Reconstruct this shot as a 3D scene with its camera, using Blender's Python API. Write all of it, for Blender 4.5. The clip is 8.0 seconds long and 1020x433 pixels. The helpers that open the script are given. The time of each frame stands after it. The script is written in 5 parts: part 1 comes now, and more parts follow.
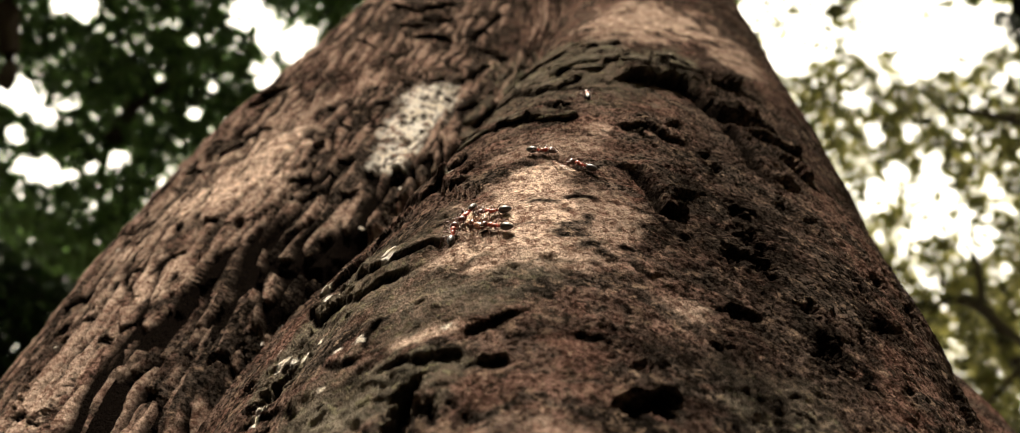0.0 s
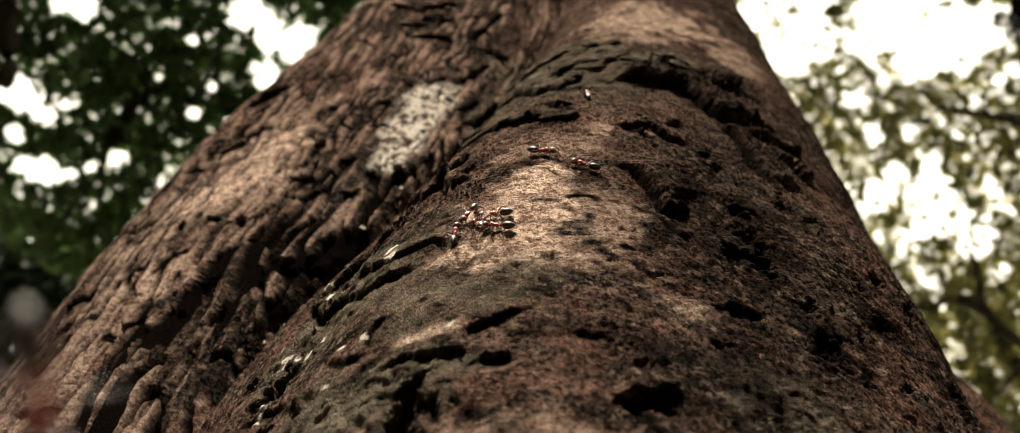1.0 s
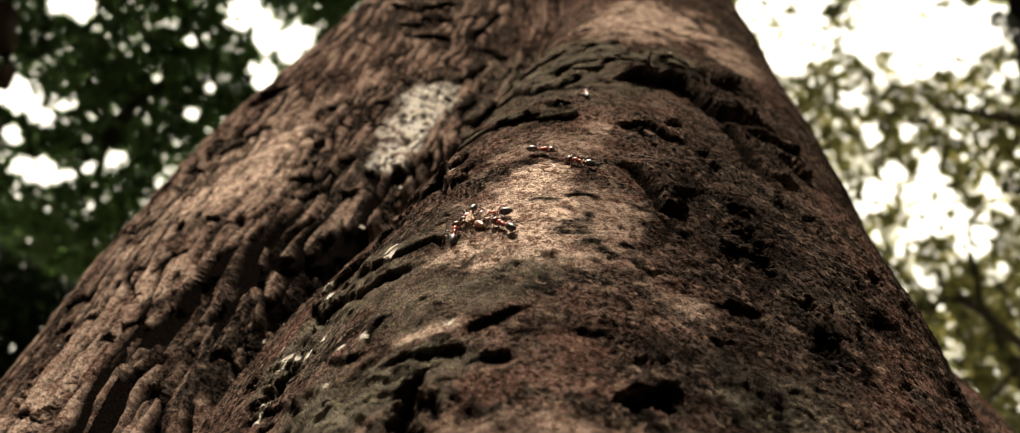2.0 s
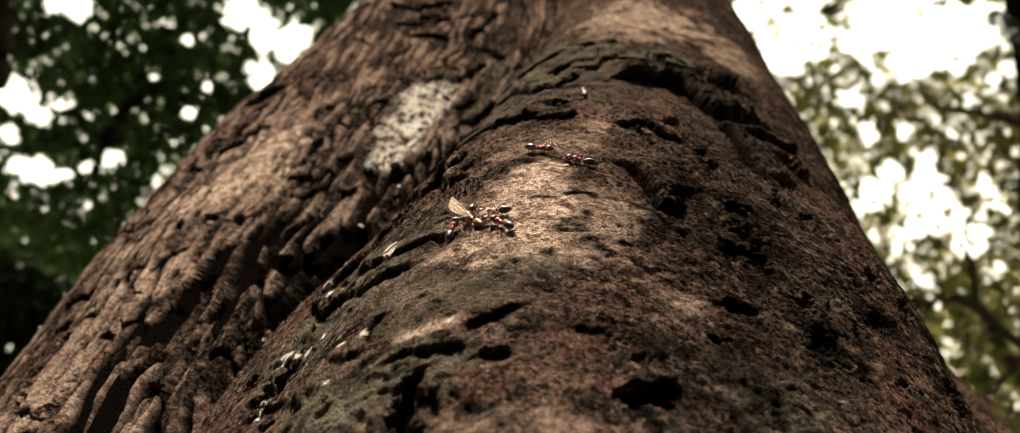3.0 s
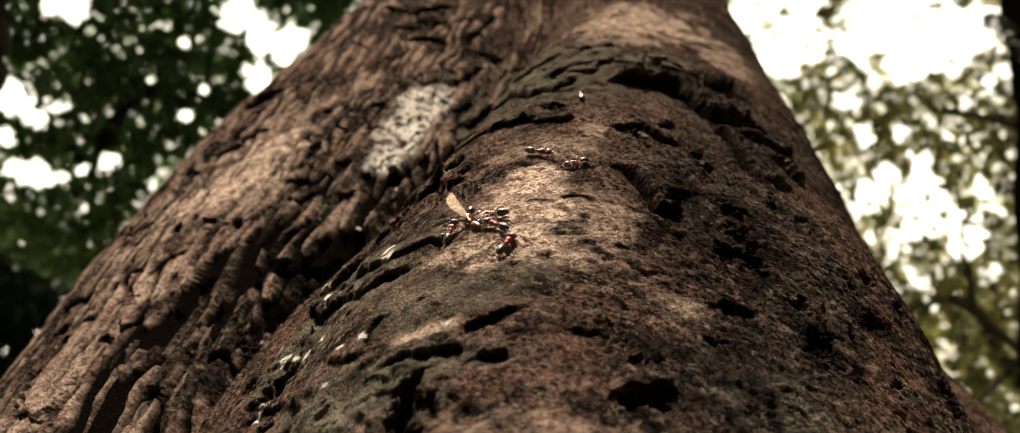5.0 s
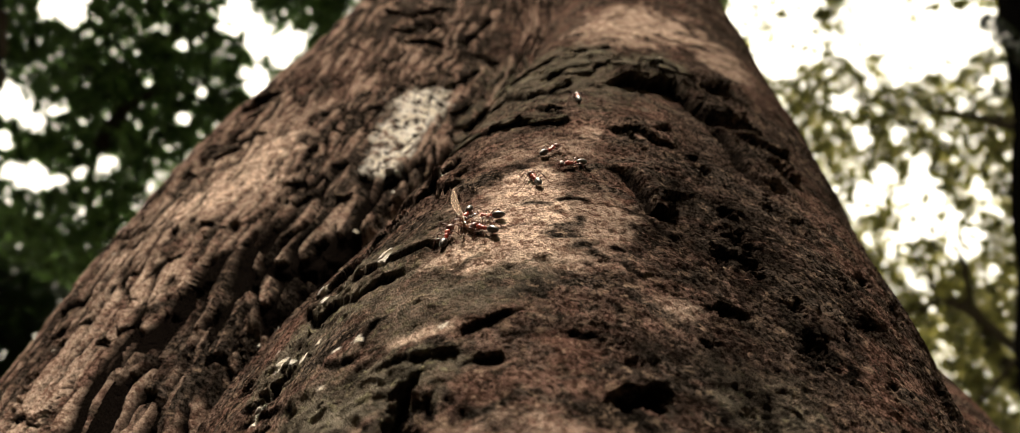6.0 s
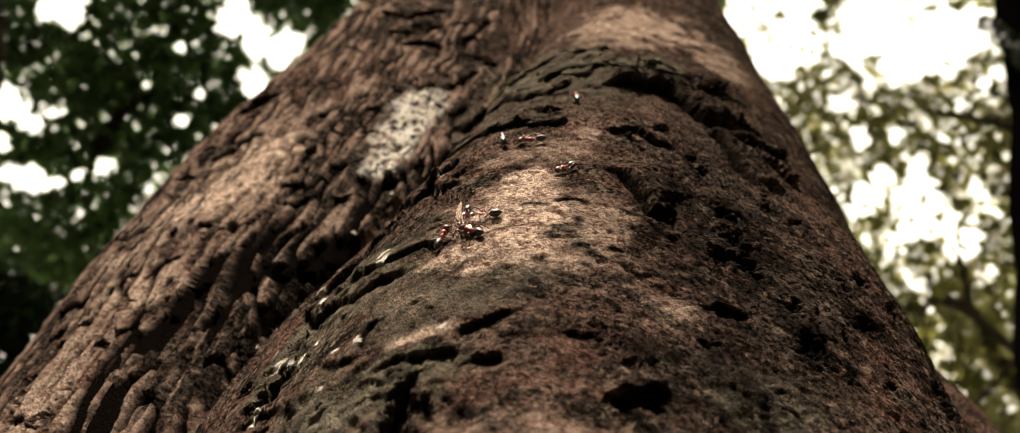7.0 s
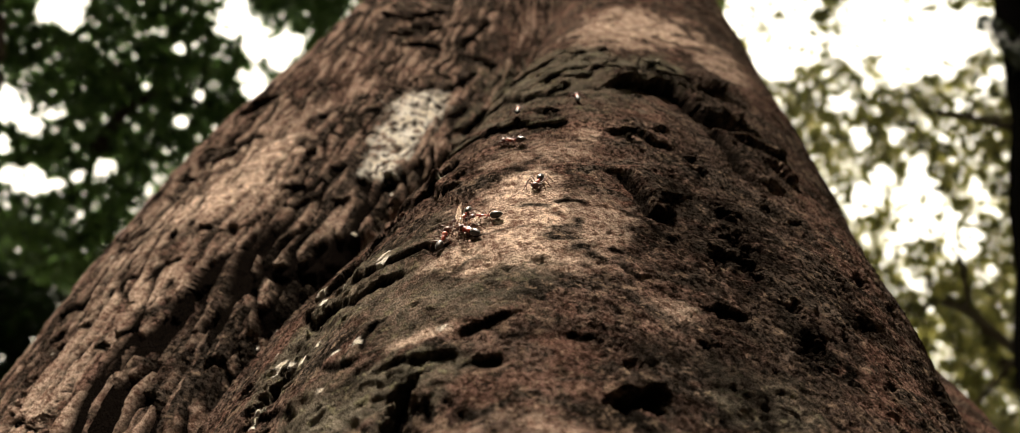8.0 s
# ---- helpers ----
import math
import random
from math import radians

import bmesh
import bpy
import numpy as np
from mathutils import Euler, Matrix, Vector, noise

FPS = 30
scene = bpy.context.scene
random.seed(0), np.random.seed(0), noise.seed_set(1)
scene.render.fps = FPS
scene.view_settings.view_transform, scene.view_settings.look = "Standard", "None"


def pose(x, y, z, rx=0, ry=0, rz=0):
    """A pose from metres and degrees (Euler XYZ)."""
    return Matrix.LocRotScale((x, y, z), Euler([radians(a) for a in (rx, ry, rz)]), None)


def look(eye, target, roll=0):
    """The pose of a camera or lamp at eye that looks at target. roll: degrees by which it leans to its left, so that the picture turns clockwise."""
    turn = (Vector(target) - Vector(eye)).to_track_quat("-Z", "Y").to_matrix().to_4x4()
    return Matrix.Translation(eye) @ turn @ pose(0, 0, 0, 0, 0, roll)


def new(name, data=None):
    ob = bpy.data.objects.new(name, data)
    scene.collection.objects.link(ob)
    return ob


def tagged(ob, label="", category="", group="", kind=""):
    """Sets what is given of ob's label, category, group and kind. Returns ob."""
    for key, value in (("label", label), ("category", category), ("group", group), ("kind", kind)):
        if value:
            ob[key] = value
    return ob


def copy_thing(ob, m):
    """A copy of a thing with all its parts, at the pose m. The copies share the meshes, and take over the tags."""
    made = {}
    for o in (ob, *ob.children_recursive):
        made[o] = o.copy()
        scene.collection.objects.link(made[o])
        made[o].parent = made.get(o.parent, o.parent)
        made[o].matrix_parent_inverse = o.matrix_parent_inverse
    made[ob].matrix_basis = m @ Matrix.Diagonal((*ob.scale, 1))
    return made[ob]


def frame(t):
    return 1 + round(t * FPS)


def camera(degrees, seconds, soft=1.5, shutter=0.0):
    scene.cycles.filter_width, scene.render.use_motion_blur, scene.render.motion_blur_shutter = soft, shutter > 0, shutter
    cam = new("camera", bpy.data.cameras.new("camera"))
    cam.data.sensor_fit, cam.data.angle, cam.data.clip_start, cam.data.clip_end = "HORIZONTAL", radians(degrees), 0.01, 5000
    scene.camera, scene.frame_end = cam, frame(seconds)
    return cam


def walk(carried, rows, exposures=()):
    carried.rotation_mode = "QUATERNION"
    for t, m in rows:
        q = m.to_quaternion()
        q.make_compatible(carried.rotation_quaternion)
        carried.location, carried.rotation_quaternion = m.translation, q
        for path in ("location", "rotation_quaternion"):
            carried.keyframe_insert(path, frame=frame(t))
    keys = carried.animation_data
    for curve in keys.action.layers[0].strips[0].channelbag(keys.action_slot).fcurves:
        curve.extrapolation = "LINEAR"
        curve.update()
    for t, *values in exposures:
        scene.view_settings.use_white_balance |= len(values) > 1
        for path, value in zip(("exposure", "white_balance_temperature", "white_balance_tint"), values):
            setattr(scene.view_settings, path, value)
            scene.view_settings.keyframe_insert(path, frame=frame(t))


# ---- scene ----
cam = camera(55, 8.0, soft=0.8, shutter=0.4)
cam.data.dof.use_dof = True
cam.data.dof.focus_distance = 0.228
cam.data.dof.aperture_fstop = 17
PATH = [
    (0.0, pose(0.00136, 0.00145, 0.60351, 147.051, -0.380, 0.143)),
    (0.5, pose(0.00086, 0.00122, 0.60284, 147.057, -0.387, 0.092)),
    (1.0, pose(0.00080, 0.00067, 0.60206, 147.033, -0.367, 0.081)),
    (1.5, pose(0.00064, 0.00083, 0.60192, 147.063, -0.300, 0.111)),
    (3.0, pose(0.00021, 0.00038, 0.60047, 147.006, -0.093, 0.049)),
    (3.5, pose(0.00000, 0.00000, 0.60000, 147.000, 0.000, 0.000)),
    (4.0, pose(-0.00000, -0.00029, 0.59980, 147.008, 0.054, -0.009)),
    (4.5, pose(-0.00005, -0.00040, 0.59957, 147.075, 0.055, -0.026)),
    (6.0, pose(0.00052, -0.00090, 0.59910, 147.273, 0.243, 0.028)),
    (6.5, pose(0.00054, -0.00060, 0.59925, 147.330, 0.323, 0.028)),
    (7.0, pose(0.00061, -0.00086, 0.59886, 147.355, 0.372, 0.060)),
    (7.5, pose(0.00061, -0.00097, 0.59886, 147.365, 0.414, 0.104)),
    (8.0, pose(0.00053, -0.00114, 0.59876, 147.396, 0.434, 0.136)),
]
EXPOSURE = 1.33
walk(cam, PATH, [(0.0, EXPOSURE + 0.18), (0.4, EXPOSURE + 0.13), (0.8, EXPOSURE - 0.05), (3.5, EXPOSURE), (8.0, EXPOSURE + 0.03)])

# ---- world and sun ----
SUN_ELEVATION, SUN_AZIMUTH = 60, -164   # degrees; azimuth from +y towards +x
world = bpy.data.worlds.new("sky")
scene.world = world
world.use_nodes = True
wn = world.node_tree
sky = wn.nodes.new("ShaderNodeTexSky")
sky.sky_type = "NISHITA"
sky.sun_disc = False
sky.sun_elevation, sky.sun_rotation = radians(SUN_ELEVATION), radians(SUN_AZIMUTH)
haze = wn.nodes.new("ShaderNodeMix")
haze.data_type = "RGBA"
haze.inputs[0].default_value = 0.75
haze.inputs[7].default_value = (16, 14.4, 11.0, 1)
wn.links.new(sky.outputs[0], haze.inputs[6])
wn.links.new(haze.outputs[2], wn.nodes["Background"].inputs[0])
wn.nodes["Background"].inputs[1].default_value = 0.11
sun = new("sun", bpy.data.lights.new("sun", "SUN"))
sun.data.energy, sun.data.angle, sun.data.color = 5.0, radians(3), (1, 0.86, 0.69)
a, e = radians(SUN_AZIMUTH), radians(SUN_ELEVATION)
sun.matrix_world = look((math.sin(a) * math.cos(e) * 30, math.cos(a) * math.cos(e) * 30, math.sin(e) * 30), (0, 0, 0))

# ---- trunk shape ----
EYE_Z = 0.6


def grain(x, y, seed):
    """Gradient noise of two coordinates, about -1 to 1."""
    x, y = np.broadcast_arrays(np.asarray(x, float), np.asarray(y, float))
    ix, iy = np.floor(x).astype(np.int64), np.floor(y).astype(np.int64)
    fx, fy = x - ix, y - iy

    def corner(dx, dy):
        h = ((ix + dx) * 374761393 + (iy + dy) * 668265263 + seed * 974634777) & 0xFFFFFFFF
        h = ((h ^ (h >> 13)) * 1274126177) & 0xFFFFFFFF
        h = (h ^ (h >> 16)) & 0xFFFF
        ang = h * (2 * math.pi / 65536)
        return np.cos(ang) * (fx - dx) + np.sin(ang) * (fy - dy)

    ux, uy = fx * fx * fx * (fx * (fx * 6 - 15) + 10), fy * fy * fy * (fy * (fy * 6 - 15) + 10)
    a, b, c, d = corner(0, 0), corner(1, 0), corner(0, 1), corner(1, 1)
    return 1.5 * ((a * (1 - ux) + b * ux) * (1 - uy) + (c * (1 - ux) + d * ux) * uy)


def fractal(x, y, seed, octaves=4, fall=0.5):
    total, amp = 0, 1
    for o in range(octaves):
        total = total + amp * grain(x * 2 ** o + 17.3 * o, y * 2 ** o - 9.1 * o, seed + o)
        amp *= fall
    return total


def broken(x, y, size, seed):
    """Angular pieces of about one size, each at its own level from -1 to 1."""
    ix, iy = np.floor(x / size).astype(np.int64), np.floor(y / size + 0.37 * np.floor(x / size)).astype(np.int64)
    h = (ix * 374761393 + iy * 668265263 + seed * 974634777) & 0xFFFFFFFF
    h = ((h ^ (h >> 13)) * 1274126177) & 0xFFFFFFFF
    return ((h ^ (h >> 16)) & 0xFFFF) / 32768.0 - 1


def plates(x, y, seed):
    """Bark plates round scattered centres: distance to the border, each plate's own value, and the height within it."""
    ix, iy = np.floor(x).astype(np.int64), np.floor(y).astype(np.int64)
    first, second = np.full(x.shape, 9.0), np.full(x.shape, 9.0)
    own, rise = np.zeros(x.shape), np.zeros(x.shape)
    for dx in (-1, 0, 1):
        for dy in (-1, 0, 1):
            h = ((ix + dx) * 374761393 + (iy + dy) * 668265263 + seed * 974634777) & 0xFFFFFFFF
            h = ((h ^ (h >> 13)) * 1274126177) & 0xFFFFFFFF
            h = h ^ (h >> 16)
            ox, oy = x - ix - dx - (h & 0xFF) / 255.0, y - iy - dy - ((h >> 8) & 0xFF) / 255.0
            d = np.hypot(ox, oy)
            nearer = d < first
            second = np.where(nearer, first, np.minimum(second, d))
            own, rise = np.where(nearer, ((h >> 16) & 0xFF) / 127.5 - 1, own), np.where(nearer, oy, rise)
            first = np.where(nearer, d, first)
    return second - first, own, rise


def step(lo, hi, v):
    s = np.clip((v - lo) / (hi - lo), 0, 1)
    return s * s * (3 - 2 * s)


def smooth_knots(z, zs, vs, w=0.05):
    return sum(np.interp(z + o * w, zs, vs) for o in (-1, -0.5, 0, 0.5, 1)) / 5


def lobe(z, zs, az, half, dist):
    """Centre and radius of one of the two stems that have grown together, at heights z over the eye."""
    a, h, d = (smooth_knots(z, zs, v) for v in (np.radians(az), np.radians(half), dist))
    return d * np.sin(a), d * np.cos(a), d * np.sin(h)


def trunk_axis(z):
    return smooth_knots(z, [-0.6, 0.2, 0.55, 1, 8], [-0.03, -0.03, 0.05, 0.06, 0.1]), 0 * z + 0.28


def lobes(z):
    ridge = lobe(z, [-0.6, 0.0, 0.18, 0.245, 0.35, 0.44, 0.53, 0.75, 1.2, 8],
                 [4, 4, 4, 7.5, 13, 17, 18.5, 19, 18, 18], [38, 30, 29, 25.5, 19.7, 15.8, 13.5, 12, 12, 9], [0.256, 0.246, 0.246, 0.248, 0.259, 0.265, 0.272, 0.28, 0.3, 0.33])
    stem = lobe(z, [-0.6, 0.1, 0.25, 0.43, 0.65, 1.2, 8],
                [-14, -14, -14, -10, 0, 4, 5], [32, 24.4, 23.4, 23.8, 21.2, 20, 15], [0.36, 0.33, 0.33, 0.33, 0.3, 0.3, 0.33])
    nose = lobe(z, [-0.6, 0.12, 0.2, 0.28, 0.4, 0.5, 0.7, 8], [-3, -1, 3, 6, 11, 15, 18, 18],
                [17, 17, 16, 13.5, 10, 8.5, 7, 7], [0.17, 0.166, 0.168, 0.183, 0.208, 0.226, 0.25, 0.3])
    root = lobe(z, [-0.6, 0.1, 0.22, 0.3, 0.36, 0.5, 8], [26, 26, 25.5, 24.5, 23, 20, 18], [14, 11.4, 10.9, 9.8, 6, 4, 4], [0.36, 0.34, 0.335, 0.33, 0.32, 0.3, 0.3])
    return ridge, stem, nose, root


def trunk_radius(th, z):
    """Distance of the smooth trunk from its axis in the direction th (0: towards -y, positive towards +x)."""
    ax, ay = trunk_axis(z)
    ux, uy = np.sin(th), -np.cos(th)
    out = []
    for cx, cy, r in lobes(z):
        dx, dy = cx - ax, cy - ay
        along = ux * dx + uy * dy
        out.append(along + np.sqrt(np.maximum(r * r - dx * dx - dy * dy + along * along, 1e-6)))
    ridge, stem, nose, root = out
    hi, lo = np.maximum(ridge, nose), np.minimum(ridge, nose)
    front = hi + np.log1p(np.exp(-110 * (hi - lo))) / 110
    front = np.maximum(front, root)
    hi, lo = np.maximum(front, stem), np.minimum(front, stem)
    return hi + np.log1p(np.exp(-260 * (hi - lo))) / 260, front - stem


LEDGES, PITS, PATCHES = [], [], []


def ledge(height, reach, *places):
    """A broken lower edge of a bark layer, through places (th, z); the layer thins out over reach above it."""
    LEDGES.append((height, reach, np.array([(th * 0.13, z) for th, z in places])))


def pit(th, z, long, wide, depth, lean=0):
    """A hole where bark has fallen out."""
    PITS.append((th * 0.13, z, long, wide, 0.7 * depth, math.radians(lean)))


def patch(kind, th, z, rp, rq, amount):
    """A spot of another bark: bare, pale with painted sunlight, moss, blackish crust with painted shade, lichen or a
    small speck of it; calm is smooth.
    """
    PATCHES.append((kind, th * 0.13, z, rp, rq, amount))


# ---- bark features ----
ledge(0.0021, 0.008, (-0.0185, 0.2671), (0.0311, 0.2655), (0.0804, 0.2609), (0.1138, 0.2620), (0.1741, 0.2560), (0.2143, 0.2540), (0.2414, 0.2582))
ledge(0.0022, 0.006, (-0.1501, 0.2545), (-0.0054, 0.2248), (0.0268, 0.2297), (0.0435, 0.2379), (0.0441, 0.2493))
ledge(0.0060, 0.014, (0.2851, 0.3088), (0.3287, 0.3094), (0.3876, 0.3177), (0.4627, 0.3284), (0.4986, 0.3173), (0.5252, 0.3026), (0.5690, 0.2942))
ledge(0.0030, 0.008, (0.5676, 0.2925), (0.6075, 0.2864), (0.6568, 0.2940), (0.7002, 0.2942), (0.7670, 0.2990))
ledge(0.0030, 0.008, (0.5465, 0.2902), (0.5763, 0.2726), (0.5951, 0.2573), (0.6176, 0.2488))
ledge(0.0018, 0.005, (0.3176, 0.2538), (0.3343, 0.2521), (0.3722, 0.2575), (0.3855, 0.2546), (0.4064, 0.2511), (0.4333, 0.2525), (0.4521, 0.2519))
ledge(0.0036, 0.007, (0.3276, 0.2230), (0.3457, 0.2209), (0.3655, 0.2133), (0.3742, 0.2072), (0.3874, 0.2001), (0.4027, 0.1997), (0.4324, 0.2055))
ledge(0.0006, 0.004, (0.3874, 0.1946), (0.4067, 0.1901), (0.4266, 0.1897))
ledge(0.0024, 0.005, (0.0062, 0.2325), (0.0540, 0.2192), (0.0772, 0.2213))
ledge(0.0020, 0.006, (0.0076, 0.3230), (0.1025, 0.3007), (0.1639, 0.2969), (0.2094, 0.3111))
ledge(0.0020, 0.006, (-0.0364, 0.3556), (0.0335, 0.3609), (0.0849, 0.3618), (0.1246, 0.3661))
ledge(0.0015, 0.005, (0.1283, 0.3188), (0.1741, 0.3357), (0.2352, 0.3605))
ledge(0.0016, 0.005, (0.1966, 0.3255), (0.2378, 0.3270), (0.2845, 0.3392))
ledge(0.0015, 0.005, (0.1392, 0.3676), (0.2175, 0.3718), (0.2747, 0.3826))
ledge(0.0011, 0.005, (0.1289, 0.2761), (0.1822, 0.2667), (0.2221, 0.2729))
ledge(0.0016, 0.005, (-0.3308, 0.3759), (-0.2965, 0.3982), (0.0401, 0.3119))
ledge(0.0022, 0.006, (-0.2088, 0.2014), (-0.1370, 0.1873), (-0.1200, 0.1889), (-0.0952, 0.1880), (-0.0350, 0.1799), (-0.0010, 0.1793), (0.0321, 0.1772), (0.0646, 0.1749))
ledge(0.0019, 0.005, (-0.1255, 0.2006), (-0.0592, 0.1924), (0.0009, 0.1853), (0.0445, 0.1831), (0.0904, 0.1822))
ledge(0.0008, 0.003, (0.0134, 0.1465), (0.0131, 0.1520), (0.0172, 0.1562), (0.0354, 0.1574))
ledge(0.0014, 0.006, (0.0510, 0.1396), (0.0793, 0.1375), (0.1083, 0.1371), (0.1352, 0.1364))
ledge(0.0015, 0.006, (0.1390, 0.1340), (0.1609, 0.1332), (0.1799, 0.1338))
ledge(0.0009, 0.005, (0.1340, 0.1428), (0.1531, 0.1452), (0.1747, 0.1477), (0.1966, 0.1487))
ledge(0.0004, 0.004, (0.1909, 0.1421), (0.2098, 0.1413))
ledge(0.0020, 0.009, (0.2838, 0.1259), (0.2954, 0.1247), (0.3145, 0.1254), (0.3336, 0.1273), (0.3526, 0.1275))
ledge(0.0008, 0.004, (0.3368, 0.1715), (0.3477, 0.1692), (0.3639, 0.1671))
ledge(0.0004, 0.004, (0.3103, 0.1774), (0.3231, 0.1760), (0.3374, 0.1764))
ledge(0.0004, 0.004, (0.2373, 0.1974), (0.2650, 0.1991), (0.2979, 0.1983))
ledge(0.0004, 0.004, (0.1326, 0.2152), (0.1537, 0.2138))
ledge(0.0007, 0.004, (-0.0544, 0.1521), (-0.0173, 0.1469), (0.0130, 0.1450))
ledge(0.0009, 0.005, (-0.3233, 0.1805), (-0.2661, 0.1735), (-0.2554, 0.1753))
ledge(0.0009, 0.006, (-0.2303, 0.1541), (-0.1863, 0.1530), (-0.1329, 0.1496), (-0.0656, 0.1394))
ledge(0.0006, 0.004, (0.2494, 0.1426), (0.2672, 0.1420), (0.2898, 0.1431))
ledge(0.0011, 0.006, (0.5148, 0.2181), (0.5302, 0.2134), (0.5485, 0.2139))
ledge(0.0011, 0.006, (0.6082, 0.2327), (0.6309, 0.2299), (0.6450, 0.2257))
ledge(0.0030, 0.009, (-1.0494, 0.3589), (-1.0377, 0.3687), (-1.0240, 0.3782), (-1.0165, 0.3886))
ledge(0.0030, 0.009, (-1.0937, 0.4136), (-1.0448, 0.4148), (-0.9944, 0.4208))
ledge(0.0030, 0.009, (-0.8215, 0.4799), (-0.7432, 0.4722), (-0.6942, 0.4778), (-0.6567, 0.4898))
ledge(0.0024, 0.007, (-0.9150, 0.5152), (-0.7947, 0.4976), (-0.6779, 0.5084))
ledge(0.0024, 0.007, (-0.4642, 0.4557), (-0.4187, 0.4514), (-0.3766, 0.4588))
ledge(0.0022, 0.007, (-0.4842, 0.4140), (-0.4594, 0.4267), (-0.4294, 0.4437))
ledge(0.0020, 0.007, (-0.4122, 0.3848), (-0.3832, 0.3955), (-0.3514, 0.4077))
ledge(0.0022, 0.007, (-0.5473, 0.4647), (-0.5252, 0.4787), (-0.5083, 0.5058))
ledge(0.0024, 0.007, (-0.7141, 0.4581), (-0.6756, 0.4622), (-0.6045, 0.4579))
ledge(0.0020, 0.006, (-0.7300, 0.3267), (-0.7215, 0.3378), (-0.7124, 0.3442))
ledge(0.0020, 0.006, (-0.7204, 0.3162), (-0.6939, 0.3186))
ledge(0.0022, 0.006, (-0.6448, 0.3018), (-0.6237, 0.3074), (-0.6065, 0.3123))
pit(0.0763, 0.1225, 0.0074, 0.0022, 0.0070, -87)
pit(0.0825, 0.1308, 0.0029, 0.0013, 0.0050, -102)
pit(0.1052, 0.1222, 0.0035, 0.0006, 0.0030, 99)
pit(-0.1706, 0.1614, 0.0080, 0.0053, 0.0060, -95)
pit(-0.2808, 0.1763, 0.0058, 0.0018, 0.0040, 134)
pit(-0.1497, 0.1454, 0.0048, 0.0012, 0.0030, 146)
pit(0.3151, 0.1233, 0.0041, 0.0022, 0.0070, -166)
pit(0.3313, 0.1245, 0.0022, 0.0016, 0.0060, 62)
pit(-0.9561, 0.2751, 0.0041, 0.0016, 0.0050, 126)
pit(-0.8896, 0.2512, 0.0040, 0.0018, 0.0050, 119)
pit(-0.8889, 0.2345, 0.0036, 0.0020, 0.0050, 127)
pit(-0.8229, 0.2838, 0.0077, 0.0015, 0.0050, 108)
pit(-0.7950, 0.2690, 0.0053, 0.0013, 0.0050, 107)
pit(-0.7710, 0.2898, 0.0066, 0.0017, 0.0060, 104)
pit(-0.9502, 0.2807, 0.0043, 0.0008, 0.0040, 105)
pit(-0.9027, 0.1971, 0.0041, 0.0037, 0.0050, -91)
pit(-1.0064, 0.2107, 0.0044, 0.0017, 0.0040, 106)
pit(-0.8557, 0.2035, 0.0046, 0.0009, 0.0030, -92)
pit(-1.0265, 0.2623, 0.0031, 0.0028, 0.0040, 111)
pit(-1.1342, 0.3152, 0.0090, 0.0022, 0.0040, 119)
pit(-1.0653, 0.2312, 0.0108, 0.0023, 0.0050, 111)
pit(-0.7720, 0.1922, 0.0058, 0.0006, 0.0030, 99)
pit(-0.7215, 0.3443, 0.0043, 0.0018, 0.0040, -79)
pit(-0.7222, 0.4831, 0.0095, 0.0039, 0.0050, -108)
pit(-0.4466, 0.4539, 0.0049, 0.0039, 0.0040, 135)
pit(-0.7321, 0.4472, 0.0070, 0.0014, 0.0030, -88)
pit(0.4892, 0.2497, 0.0065, 0.0011, 0.0030, -100)
pit(0.5065, 0.2425, 0.0034, 0.0014, 0.0030, 79)
pit(0.5198, 0.2160, 0.0050, 0.0014, 0.0040, 88)
pit(0.6233, 0.2341, 0.0062, 0.0016, 0.0040, 84)
pit(0.7340, 0.1854, 0.0058, 0.0024, 0.0050, -133)
pit(0.5984, 0.1634, 0.0063, 0.0033, 0.0040, 72)
pit(0.7284, 0.1615, 0.0033, 0.0013, 0.0040, 53)
pit(0.6737, 0.1699, 0.0050, 0.0008, 0.0030, -93)
pit(0.7222, 0.1997, 0.0058, 0.0017, 0.0040, 92)
pit(0.7783, 0.2118, 0.0051, 0.0019, 0.0030, 80)
pit(0.8729, 0.2123, 0.0090, 0.0025, 0.0030, -110)
pit(0.5938, 0.1751, 0.0032, 0.0026, 0.0030, 102)
pit(0.5340, 0.2009, 0.0061, 0.0028, 0.0030, 100)
pit(0.5000, 0.1904, 0.0048, 0.0021, 0.0030, 76)
pit(0.5407, 0.1889, 0.0035, 0.0025, 0.0030, 94)
pit(0.3397, 0.1347, 0.0015, 0.0007, 0.0020, 105)
pit(0.0898, 0.1154, 0.0022, 0.0008, 0.0040, 126)
pit(0.1258, 0.1234, 0.0009, 0.0004, 0.0020, 116)
pit(0.1396, 0.1197, 0.0008, 0.0003, 0.0020, 118)
pit(0.1946, 0.1316, 0.0007, 0.0003, 0.0015, 107)
pit(0.8871, 0.1710, 0.0076, 0.0020, 0.0030, -114)
pit(0.8958, 0.1813, 0.0080, 0.0019, 0.0030, -118)
pit(0.4297, 0.1485, 0.0018, 0.0012, 0.0020, -146)
pit(0.4789, 0.1638, 0.0043, 0.0019, 0.0020, -151)
# Pale bark; sun dapples and sunlit bark are painted with it too.
patch("pale", 0.1899, 0.1885, 0.0109, 0.0230, 0.90)
patch("pale", 0.1411, 0.1734, 0.0071, 0.0107, 0.75)
